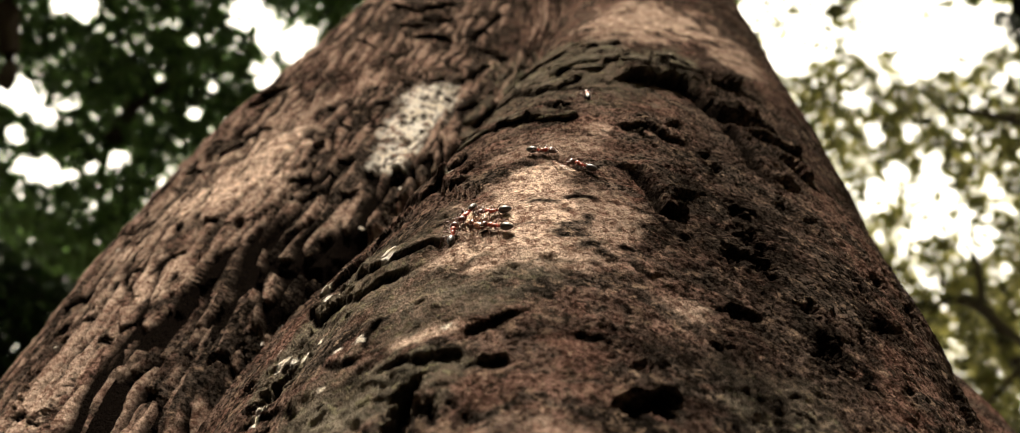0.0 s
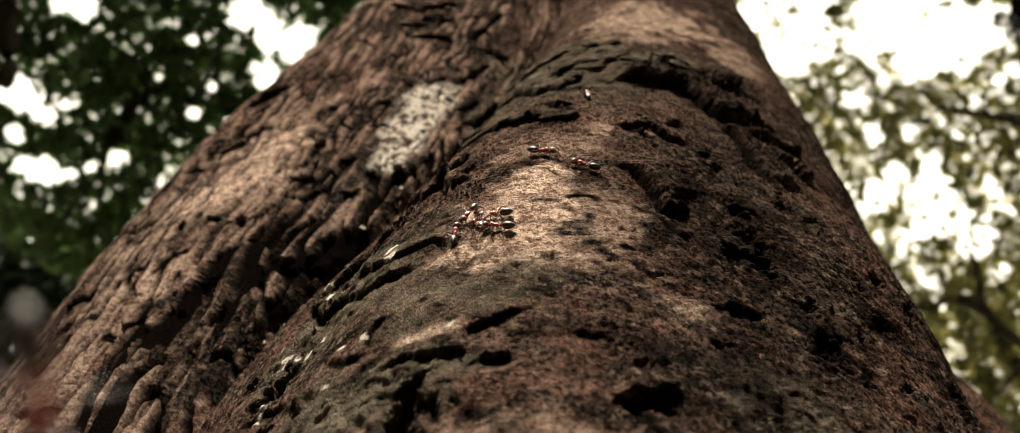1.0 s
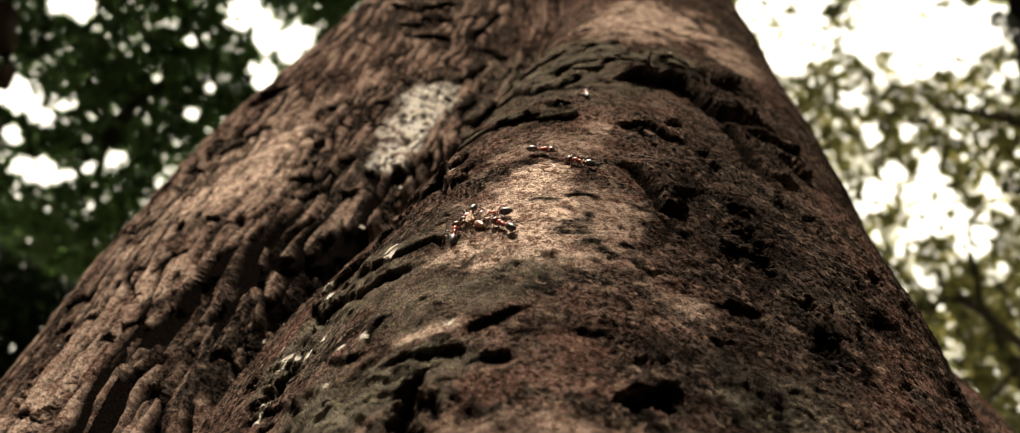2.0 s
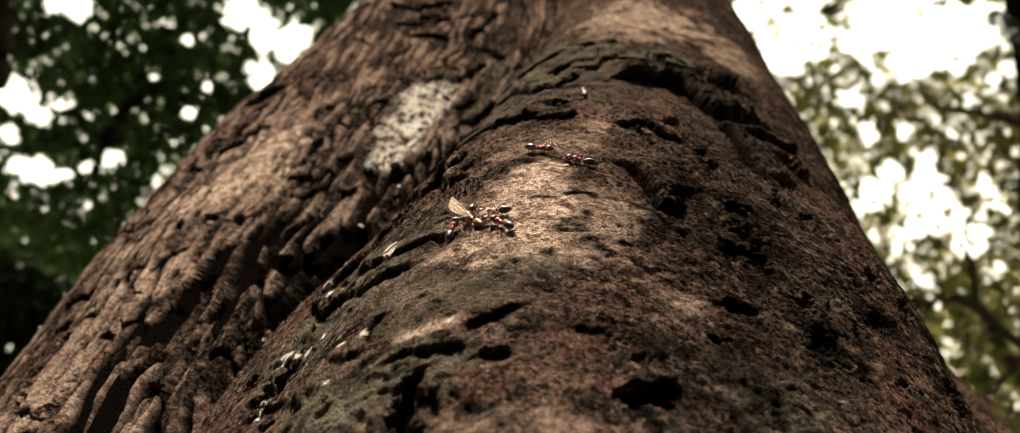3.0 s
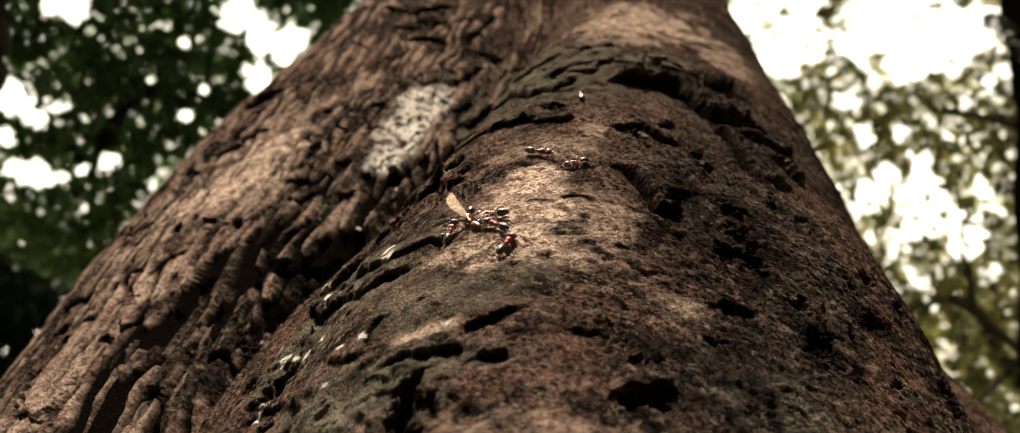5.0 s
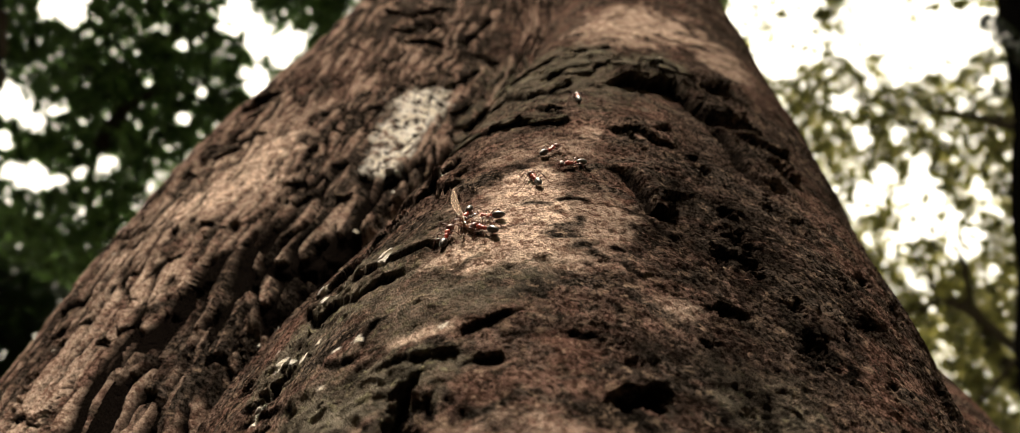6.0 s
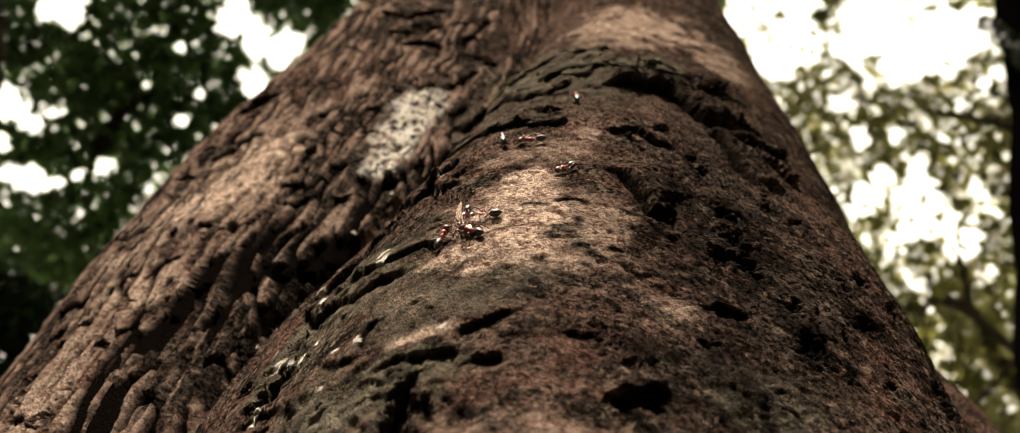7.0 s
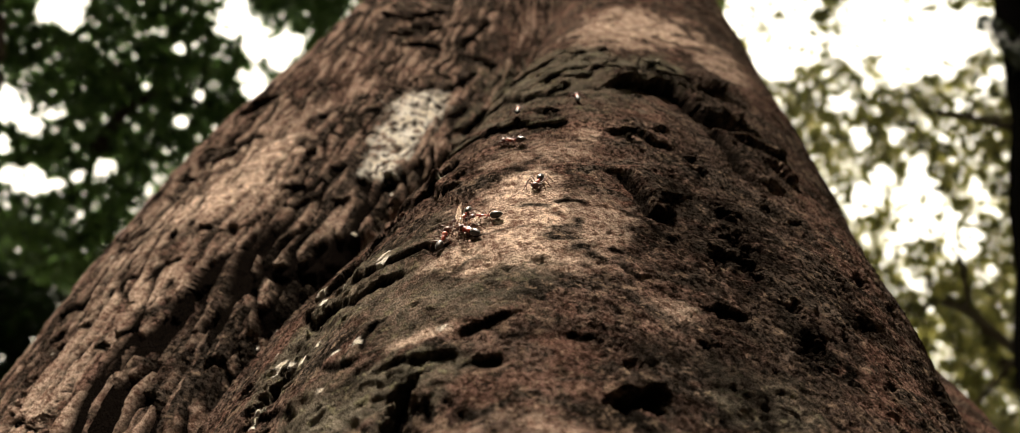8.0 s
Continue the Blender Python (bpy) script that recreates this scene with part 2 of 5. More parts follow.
patch("pale", 0.1920, 0.2067, 0.0051, 0.0112, 1.00)
patch("pale", 0.2393, 0.1782, 0.0098, 0.0200, 0.60)
patch("bare", 0.2300, 0.1845, 0.0213, 0.0283, 0.60)
patch("bare", 0.2135, 0.2336, 0.0157, 0.0151, 0.80)
patch("bare", 0.2976, 0.2511, 0.0054, 0.0060, 0.90)
patch("bare", 0.3324, 0.2030, 0.0039, 0.0140, 0.80)
patch("bare", 0.1901, 0.1171, 0.0134, 0.0069, 0.85)
patch("bare", 0.1647, 0.1253, 0.0085, 0.0051, 0.60)
patch("bare", 0.0837, 0.1441, 0.0066, 0.0028, 0.90)
patch("bare", 0.3378, 0.1522, 0.0109, 0.0091, 0.45)
patch("bare", 0.3768, 0.4411, 0.0400, 0.0220, 0.80)
patch("pale", 0.3768, 0.4411, 0.0250, 0.0130, 0.45)
patch("bare", 0.0992, 0.4025, 0.0190, 0.0160, 0.70)
patch("bare", 0.7862, 0.2354, 0.0100, 0.0610, 0.70)
patch("bare", 0.7439, 0.1656, 0.0090, 0.0251, 0.70)
patch("bare", 0.9138, 0.3935, 0.0100, 0.0370, 0.60)
patch("bare", 0.4063, 0.1645, 0.0166, 0.0200, 0.40)
patch("pale", -0.8773, 0.3392, 0.0174, 0.0310, 1.00)
patch("pale", -0.9069, 0.3208, 0.0194, 0.0156, 1.00)
patch("pale", -0.8632, 0.2616, 0.0152, 0.0182, 0.70)
patch("pale", -0.9211, 0.2357, 0.0163, 0.0170, 0.50)
patch("bare", -0.8821, 0.2458, 0.0306, 0.0556, 0.80)
patch("bare", -0.9239, 0.4148, 0.0307, 0.0490, 0.70)
patch("pale", -1.0632, 0.2941, 0.0085, 0.0060, 0.60)
patch("pale", -0.9463, 0.2227, 0.0167, 0.0122, 0.40)
patch("lichen", -0.5264, 0.3932, 0.0127, 0.0186, 1.00)
patch("lichen", -0.5282, 0.3697, 0.0098, 0.0229, 1.00)
patch("lichen", -0.5156, 0.3416, 0.0071, 0.0179, 1.00)
patch("moss", 0.0209, 0.1341, 0.0146, 0.0118, 0.80)
patch("moss", -0.1526, 0.1790, 0.0142, 0.0199, 0.70)
patch("moss", 0.2895, 0.3500, 0.0195, 0.0130, 0.80)
patch("moss", -0.2631, 0.4415, 0.0220, 0.0190, 0.70)
patch("moss", -0.0701, 0.1851, 0.0190, 0.0190, 0.60)
patch("moss", 0.0609, 0.1658, 0.0099, 0.0092, 0.40)
patch("moss", 0.4942, 0.1380, 0.0099, 0.0095, 0.40)
# Blackish crust that also paints part of the right flank's shade.
patch("crust_shade", 0.4946, 0.2067, 0.0169, 0.0351, 0.75)
patch("crust_shade", 0.4859, 0.1621, 0.0179, 0.0203, 0.60)
patch("crust_shade", 0.3222, 0.1412, 0.0067, 0.0080, 0.75)
patch("crust_shade", 0.3582, 0.1305, 0.0082, 0.0083, 0.70)
patch("crust_shade", 0.4282, 0.3458, 0.0190, 0.0190, 0.80)
patch("crust_shade", 0.2526, 0.1537, 0.0109, 0.0046, 0.50)
patch("crust_shade", -0.7487, 0.4964, 0.0235, 0.0160, 0.60)
patch("crust_shade", 0.5258, 0.2599, 0.0126, 0.0250, 0.60)
patch("crust_shade", 0.6055, 0.1551, 0.0094, 0.0162, 0.50)
# Shade along the seam, painted dark.
patch("crust_shade", -0.5683, 0.2574, 0.0231, 0.0333, 0.90)
patch("crust_shade", -0.5805, 0.2236, 0.0203, 0.0316, 0.75)
patch("crust_shade", -0.5758, 0.3079, 0.0178, 0.0321, 0.70)
patch("crust_shade", -0.5504, 0.4662, 0.0198, 0.0250, 0.60)
patch("calm", 0.3728, 0.4550, 0.0460, 0.0280, 1.00)
patch("calm", 0.1901, 0.1171, 0.0122, 0.0069, 0.90)
patch("calm", -0.8877, 0.3400, 0.0163, 0.0340, 0.90)
patch("calm", 0.2032, 0.1881, 0.0126, 0.0244, 0.60)
patch("calm", 0.0633, 0.1629, 0.0121, 0.0119, 0.60)
patch("speck", -0.1091, 0.1962, 0.0012, 0.0020, 1.00)
patch("speck", -0.3822, 0.2774, 0.0008, 0.0009, 1.00)
patch("speck", -0.1453, 0.1978, 0.0012, 0.0018, 1.00)
patch("speck", -0.4677, 0.2320, 0.0008, 0.0009, 1.00)
patch("speck", -0.1924, 0.1762, 0.0012, 0.0015, 1.00)
patch("speck", -0.1576, 0.1729, 0.0012, 0.0011, 1.00)
patch("speck", -0.4934, 0.2227, 0.0008, 0.0009, 1.00)
patch("speck", -0.1775, 0.1521, 0.0012, 0.0013, 1.00)
patch("speck", 0.0058, 0.1508, 0.0006, 0.0007, 1.00)
patch("speck", -0.2477, 0.1886, 0.0012, 0.0015, 1.00)
patch("speck", 0.0384, 0.2301, 0.0012, 0.0020, 1.00)
patch("speck", -0.0029, 0.1878, 0.0012, 0.0015, 1.00)
patch("speck", -0.7056, 0.2016, 0.0008, 0.0009, 1.00)
patch("speck", -0.6842, 0.1884, 0.0008, 0.0009, 1.00)
patch("speck", -0.1683, 0.2315, 0.0012, 0.0018, 1.00)
patch("speck", -0.3744, 0.2880, 0.0008, 0.0009, 1.00)
patch("calm", -0.5132, 0.3705, 0.0161, 0.0342, 1.00)
patch("pale", 0.3488, 0.4411, 0.0400, 0.0190, 0.80)
patch("pale", 0.6816, 0.4086, 0.0145, 0.0280, 0.50)
patch("bare", 0.7507, 0.4011, 0.0220, 0.0430, 0.70)
patch("calm", 0.7666, 0.4147, 0.0235, 0.0460, 0.80)
patch("pale", -0.9247, 0.3185, 0.0286, 0.0370, 0.55)
patch("pale", -0.9099, 0.3806, 0.0172, 0.0280, 0.50)
patch("pale", -0.9422, 0.2140, 0.0191, 0.0173, 0.60)
patch("bare", 0.0718, 0.1519, 0.0111, 0.0102, 0.50)
patch("pale", 0.1900, 0.1156, 0.0105, 0.0045, 0.35)
patch("pale", 0.0835, 0.1445, 0.0056, 0.0025, 0.60)
patch("pale", 0.3005, 0.1868, 0.0072, 0.0200, 0.40)
patch("pale", 0.2024, 0.2341, 0.0116, 0.0123, 0.40)
# More painted shade in the seam between the stems.
patch("crust_shade", -0.5596, 0.2670, 0.0202, 0.0290, 1.00)
patch("crust_shade", -0.5651, 0.2396, 0.0176, 0.0256, 1.00)
patch("crust_shade", -0.5715, 0.2116, 0.0122, 0.0179, 0.80)
patch("crust_shade", -0.5199, 0.3140, 0.0137, 0.0276, 0.70)
patch("moss", 0.1141, 0.1604, 0.0182, 0.0148, 0.50)
patch("calm", 0.1304, 0.1592, 0.0187, 0.0144, 0.80)
patch("bare", 0.2242, 0.1287, 0.0113, 0.0095, 0.70)
patch("calm", 0.2314, 0.1305, 0.0097, 0.0098, 0.60)
patch("bare", 0.1244, 0.1291, 0.0049, 0.0045, 0.80)
patch("crust_shade", 0.5408, 0.2072, 0.0133, 0.0288, 0.90)
patch("crust_shade", 0.6005, 0.1624, 0.0088, 0.0129, 1.00)
patch("crust_shade", 0.4402, 0.1406, 0.0101, 0.0073, 0.80)
patch("crust_shade", 0.7294, 0.1862, 0.0090, 0.0105, 0.90)
patch("crust_shade", 0.3421, 0.1376, 0.0062, 0.0059, 0.90)
patch("bare", 0.3944, 0.1610, 0.0086, 0.0090, 0.70)
patch("pale", 0.3911, 0.1573, 0.0048, 0.0050, 0.40)
patch("moss", 0.4662, 0.1307, 0.0069, 0.0058, 0.60)
patch("crust_shade", 0.5433, 0.2094, 0.0108, 0.0224, 0.85)
patch("crust_shade", 0.4745, 0.1760, 0.0072, 0.0122, 0.60)
patch("crust_shade", 0.5237, 0.1564, 0.0097, 0.0154, 0.70)
patch("crust_shade", 0.3489, 0.1283, 0.0040, 0.0088, 0.85)
patch("crust_shade", 0.4220, 0.1329, 0.0067, 0.0115, 0.75)
patch("crust_shade", 0.5155, 0.1360, 0.0075, 0.0083, 0.70)
patch("crust_shade", 0.5768, 0.3310, 0.0114, 0.0622, 0.60)
patch("crust_shade", 0.6033, 0.1638, 0.0065, 0.0116, 0.90)
patch("crust_shade", 0.2534, 0.1346, 0.0055, 0.0055, 0.40)
patch("crust_shade", 0.7211, 0.1935, 0.0077, 0.0177, 0.70)
patch("moss", 0.4841, 0.1320, 0.0047, 0.0058, 0.50)
patch("moss", 0.4821, 0.1409, 0.0037, 0.0030, 0.40)
patch("moss", 0.0227, 0.1320, 0.0069, 0.0103, 0.80)
patch("moss", -0.0581, 0.1347, 0.0107, 0.0119, 0.70)
patch("bare", 0.6850, 0.1504, 0.0057, 0.0140, 0.80)
patch("bare", 0.6377, 0.1518, 0.0033, 0.0106, 0.70)
patch("bare", 0.3768, 0.4411, 0.0438, 0.0691, 0.95)
patch("pale", 0.3745, 0.4495, 0.0350, 0.0364, 0.70)
patch("pale", 0.2831, 0.4115, 0.0198, 0.0280, 0.50)
patch("bare", -0.3341, 0.5039, 0.0215, 0.0464, 0.60)
patch("pale", -0.9068, 0.2090, 0.0224, 0.0180, 0.60)
patch("pale", -0.9232, 0.2022, 0.0165, 0.0104, 0.60)
patch("pale", -0.9516, 0.2643, 0.0197, 0.0320, 0.60)
patch("bare", -0.8279, 0.2074, 0.0241, 0.0232, 0.80)
patch("speck", -0.1838, 0.1773, 0.0012, 0.0012, 1.00)
patch("speck", -0.1003, 0.1720, 0.0012, 0.0020, 1.00)
patch("speck", -0.0009, 0.1524, 0.0008, 0.0008, 1.00)
patch("speck", -0.0309, 0.1535, 0.0010, 0.0010, 1.00)
patch("speck", -0.1224, 0.1694, 0.0012, 0.0020, 1.00)
patch("speck", -0.1680, 0.1550, 0.0012, 0.0008, 1.00)
patch("speck", -0.1775, 0.1521, 0.0012, 0.0008, 1.00)
patch("speck", -0.0397, 0.1420, 0.0009, 0.0008, 1.00)
patch("speck", -0.0104, 0.1928, 0.0012, 0.0020, 1.00)
patch("speck", -0.1645, 0.2032, 0.0012, 0.0019, 1.00)
patch("speck", -0.5128, 0.2247, 0.0008, 0.0008, 1.00)
patch("speck", -0.4956, 0.2334, 0.0008, 0.0008, 1.00)
patch("speck", -0.4472, 0.2878, 0.0008, 0.0008, 1.00)
patch("speck", -0.4329, 0.3197, 0.0008, 0.0009, 1.00)
patch("speck", 0.1129, 0.1458, 0.0006, 0.0008, 1.00)
patch("speck", -0.1992, 0.1759, 0.0012, 0.0013, 1.00)
patch("speck", -0.3513, 0.3141, 0.0008, 0.0009, 1.00)
patch("speck", -0.0662, 0.2051, 0.0012, 0.0020, 1.00)
patch("speck", -0.4493, 0.3312, 0.0008, 0.0009, 1.00)
patch("speck", -0.7035, 0.2002, 0.0008, 0.0008, 1.00)
patch("speck", -0.6933, 0.1910, 0.0008, 0.0008, 1.00)
patch("speck", -1.0649, 0.2449, 0.0008, 0.0009, 1.00)
patch("speck", -1.1037, 0.3000, 0.0008, 0.0009, 1.00)
patch("speck", 0.4090, 0.3564, 0.0012, 0.0020, 1.00)
patch("speck", 0.3586, 0.3459, 0.0012, 0.0020, 1.00)
patch("bare", 1.3908, 0.2577, 0.0300, 0.0600, 0.90)
patch("bare", 0.8228, 0.2511, 0.0080, 0.0400, 0.60)
patch("bare", 0.3860, 0.2786, 0.0098, 0.0170, 0.70)
patch("pale", 0.2806, 0.2479, 0.0027, 0.0066, 0.50)
patch("bare", 0.2809, 0.2466, 0.0045, 0.0091, 0.90)
patch("moss", 0.3882, 0.3566, 0.0135, 0.0362, 0.60)
patch("moss", 0.1209, 0.3327, 0.0406, 0.0657, 0.60)
patch("crust_shade", 0.4808, 0.1823, 0.0104, 0.0198, 0.80)
patch("crust_shade", 0.5950, 0.1892, 0.0108, 0.0303, 0.60)
patch("crust_shade", 0.4728, 0.1520, 0.0116, 0.0120, 0.80)
patch("crust_shade", 0.3742, 0.1315, 0.0063, 0.0111, 0.90)
patch("crust_shade", 0.4723, 0.1347, 0.0107, 0.0100, 0.80)
patch("crust_shade", 0.2741, 0.1957, 0.0048, 0.0043, 0.50)
patch("bare", 0.3481, 0.2065, 0.0030, 0.0164, 0.85)
patch("bare", 0.4281, 0.2663, 0.0097, 0.0132, 0.60)
patch("pale", 0.2081, 0.2027, 0.0056, 0.0123, 0.50)
patch("crust_shade", 0.3681, 0.1921, 0.0040, 0.0055, 0.40)
patch("crust_shade", 0.3707, 0.1875, 0.0073, 0.0100, 0.85)
patch("crust_shade", 0.4607, 0.2140, 0.0075, 0.0160, 0.65)
patch("crust_shade", 0.3438, 0.1396, 0.0063, 0.0079, 0.65)
patch("crust_shade", 0.4450, 0.1584, 0.0077, 0.0101, 0.60)
# ---- end of bark features ----


def bark(th, z):
    """Height of the bark over the smooth trunk, and the shares of the kinds of bark and of painted light and shade."""
    th, z = np.broadcast_arrays(np.asarray(th, float), np.asarray(z, float))
    p, q = th * 0.13, z
    w1, w2 = fractal(p * 60, q * 60, 3, 3), fractal(p * 60, q * 60, 7, 3)
    wp, wq = p + 0.005 * w1, q + 0.005 * w2
    side = trunk_radius(th, z)[1]
    left = step(0.003, -0.004, side)
    h = 0.0022 * fractal(p * 13, q * 10, 11, 2)
    # layers of thin scales
    n = fractal(wp * 48, wq * 52, 21, 5, 0.52) * 3.2
    fl = np.floor(n)
    layer = (fl + step(0.80, 1.0, n - fl)) / 3.2
    calm, spots = 0 * p, 0 * p
    share = {"bare": 0 * p, "pale": 0 * p, "moss": 0 * p, "crust_shade": 0 * p, "lichen": 0 * p}
    edge = 0.35 * w1 + 0.35 * fractal(p * 150, q * 130, 77, 3)
    for kind, p0, q0, rp, rq, amount in PATCHES:
        d = np.sqrt(((p - p0) / rp) ** 2 + ((q - q0) / rq) ** 2)
        if kind == "calm":
            calm = np.maximum(calm, amount * step(1.2, 0.5, d))
            continue
        if kind == "speck":
            spots = np.maximum(spots, step(1.2, 0.7, d + edge))
            continue
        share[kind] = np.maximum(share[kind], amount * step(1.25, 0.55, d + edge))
    front_h = 0.0005 * layer * (1 - 0.7 * calm) + (1 - 0.4 * calm) * (0.00026 * fractal(p * 240, q * 260, 51, 4, 0.72) + 0.00030 * fractal(p * 520 + q * 60, q * 460, 55, 3, 0.7))
    # long scales and slits of the other stem
    sp = p + 0.10 * q + 0.0022 * fractal(p * 45, q * 16, 33, 2)
    fray = fractal(sp * 420, q * 48, 37, 3, 0.6)
    furrow = step(-0.056, -0.034, side) * step(-0.003, -0.012, side) * step(0.43, 0.33, z)
    gap, own, rise = plates(sp * 245 + 0.5 * fractal(sp * 120, q * 24, 34, 2), q * 24 + 0.5 * fractal(sp * 60, q * 24, 36, 2), 31)
    wide = 0.07 + 0.36 * furrow * step(-0.45, 0.3, fractal(sp * 60, q * 16, 32, 2)) + 0.06 * fractal(sp * 40, q * 12, 38, 2)
    ridge = step(wide - 0.01, wide + 0.07, gap + 0.04 * fray)
    streak = fractal(sp * 260, q * 26, 47, 4, 0.6) + 0.25 * own
    high = step(0.37, 0.46, z)
    deep = (0.6 + 0.6 * furrow) * (1 - 0.45 * high)
    left_h = (0.0026 * ridge + 0.0014 * own - 0.0012 * rise) * deep + 0.0006 * streak + 0.0009 * fractal(sp * 430, q * 30, 49, 3, 0.6)
    # the deep seam between the stems, and the lip of bark over it
    seam = 0.0025 * w1
    left_h = left_h - 0.0075 * step(-0.012, -0.004, side + seam) * step(0.37, 0.31, z)
    front_h = front_h + 0.0016 * step(0.011, 0.002, side + seam)
    h = h + front_h * (1 - left) + left_h * left * (1 - 0.65 * calm)
    blot = fractal(p * 420, q * 420, 67, 3, 0.7)
    rag = fractal(p * 170, q * 170, 61, 3, 0.6)
    brk = broken(p + 0.0012 * w1, q + 0.0012 * w2, 0.0045, 5) + 0.5 * broken(p + 0.001 * w2, q - 0.001 * w1, 0.0021, 6)
    jag = 0.0007 * grain(p * 110, q * 110, 63) + 0.0002 * brk + 0.0004 * rag + 0.00015 * blot
    # Shade in cracks, under ledges and in pits goes into the colour.
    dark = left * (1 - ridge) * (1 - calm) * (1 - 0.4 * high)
    for height, reach, line in LEDGES:
        lo, hi = line.min(0) - 4 * reach, line.max(0) + 4 * reach
        near = (p > lo[0]) & (p < hi[0]) & (q > lo[1]) & (q < hi[1])
        if not near.any():
            continue
        cp, cq = p[near], q[near]
        best, v, run, length = np.full(cp.shape, 1e9), 0 * cp, 0 * cp, 0.0
        for (p0, q0), (p1, q1) in zip(line, line[1:]):
            lp, lq = p1 - p0, q1 - q0
            ll = math.hypot(lp, lq)
            u = ((cp - p0) * lp + (cq - q0) * lq) / ll
            side_of = ((cq - q0) * lp - (cp - p0) * lq) / ll * (1 if line[-1][0] >= line[0][0] else -1)
            over = u - np.clip(u, 0, ll)
            d = np.hypot(side_of, over)
            take = d < best
            best, v = np.where(take, d, best), np.where(take, np.sign(side_of) * np.abs(side_of), v)
            run = np.where(take, length + u, run)
            length += ll
        v = v + jag[near]
        fade = min(0.005, 0.16 * length)
        run = run + 2 * jag[near]
        ends = step(-0.4 * fade, fade, run) * step(length + 0.4 * fade, length - fade, run)
        ends = ends * np.clip(1.0 + 0.4 * grain(cp * 140, cq * 140, 65), 0.65, 1.25)
        h[near] += ends * (height * step(-0.0005, 0.0006, v) * np.exp(-np.maximum(v - 0.45 * reach, 0) / reach) - 0.35 * height * step(-0.0026, -0.0002, v) * step(0.0006, 0.0001, v))
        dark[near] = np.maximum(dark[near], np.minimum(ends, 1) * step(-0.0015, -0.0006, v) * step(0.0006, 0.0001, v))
    for p0, q0, long, wide, depth, lean in PITS:
        near = (np.abs(p - p0) < 2 * long + 2 * wide) & (np.abs(q - q0) < 2 * long + 2 * wide)
        if not near.any():
            continue
        dp, dq = p[near] - p0, q[near] - q0
        u, v = dp * math.cos(lean) + dq * math.sin(lean), dq * math.cos(lean) - dp * math.sin(lean)
        d = np.sqrt((u / long) ** 2 + (v / wide) ** 2) + 0.4 * w1[near] + 0.5 * rag[near] + 0.7 * blot[near]
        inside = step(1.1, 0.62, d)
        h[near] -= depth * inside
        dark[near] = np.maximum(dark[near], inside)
    low = step(0.15, -0.3, layer + 0.35 * edge)
    mott, mott2 = fractal(wp * 75, wq * 95, 81, 5, 0.66), fractal(wp * 60, wq * 80, 91, 5, 0.66)
    share["crust_shade"] = np.maximum(share["crust_shade"] * step(-0.60, -0.02, 0.5 * mott2 + 0.6 * blot), 0.5 * step(0.16, 0.40, mott2) * (1 - share["pale"]) * (1 - 0.85 * calm))
    share["pale"] = share["pale"] * (step(-0.6, 0.0, mott + 0.5 * share["pale"] - 0.1) * (1 - left) + left * step(-0.55, 0.05, streak))
    share["bare"] = np.clip(np.maximum(share["bare"] * step(-0.55, 0.0, mott), (0.35 * low + 0.5 * step(0.10, 0.40, mott)) * (1 - left) * (1 - 0.55 * step(0.30, 0.55, th)) + left * ridge * step(-0.15, 0.32, streak - 0.12 * furrow)), 0, 1) * (1 - 0.85 * dark)
    # Sunlit look of the ridge crests is painted pale.
    share["pale"] = np.maximum(share["pale"], 0.42 * left * ridge * step(0.05, 0.5, streak))
    share["lichen"] = share["lichen"] * step(-0.45, 0.05, fractal(p * 260, q * 150, 88, 4, 0.75) - 0.02)
    share["lichen"] = np.maximum(share["lichen"], spots)
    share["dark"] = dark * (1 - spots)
    h = h + 0.0015 * share["moss"] * fractal(p * 170, q * 190, 71, 4, 0.65)
    return h, share


# ---- end of trunk shape ----


# ---- materials ----
def material(name):
    m = bpy.data.materials.new(name)
    m.use_nodes = True
    return m, m.node_tree, m.node_tree.nodes["Principled BSDF"]


def node(nt, kind, **values):
    n = nt.nodes.new(kind)
    for key, value in values.items():
        n.inputs[key.replace("_", " ")].default_value = value
    return n


def mixed(nt, fac, a, b):
    m = nt.nodes.new("ShaderNodeMix")
    m.data_type = "RGBA"
    for i, v in ((0, fac), (6, a), (7, b)):
        if isinstance(v, (float, int)):
            m.inputs[i].default_value = v
        elif isinstance(v, tuple):
            m.inputs[i].default_value = (*v, 1)
        else:
            nt.links.new(v, m.inputs[i])
    return m.outputs[2]


def attr(nt, name):
    a = nt.nodes.new("ShaderNodeAttribute")
    a.attribute_name = name
    return a.outputs["Fac"]


def noise_of(nt, scale, detail=5, rough=0.6, lo=0.35, hi=0.65):
    co = nt.nodes.new("ShaderNodeTexCoord")
    n = node(nt, "ShaderNodeTexNoise", Scale=scale, Detail=detail, Roughness=rough)
    nt.links.new(co.outputs["Object"], n.inputs["Vector"])
    r = nt.nodes.new("ShaderNodeMapRange")
    r.inputs[1].default_value, r.inputs[2].default_value = lo, hi
    nt.links.new(n.outputs["Fac"], r.inputs[0])
    return r.outputs[0]


def bump(nt, bsdf, height, strength, distance):
    b = node(nt, "ShaderNodeBump", Strength=strength, Distance=distance)
    nt.links.new(height, b.inputs["Height"])
    nt.links.new(b.outputs[0], bsdf.inputs["Normal"])
    return b


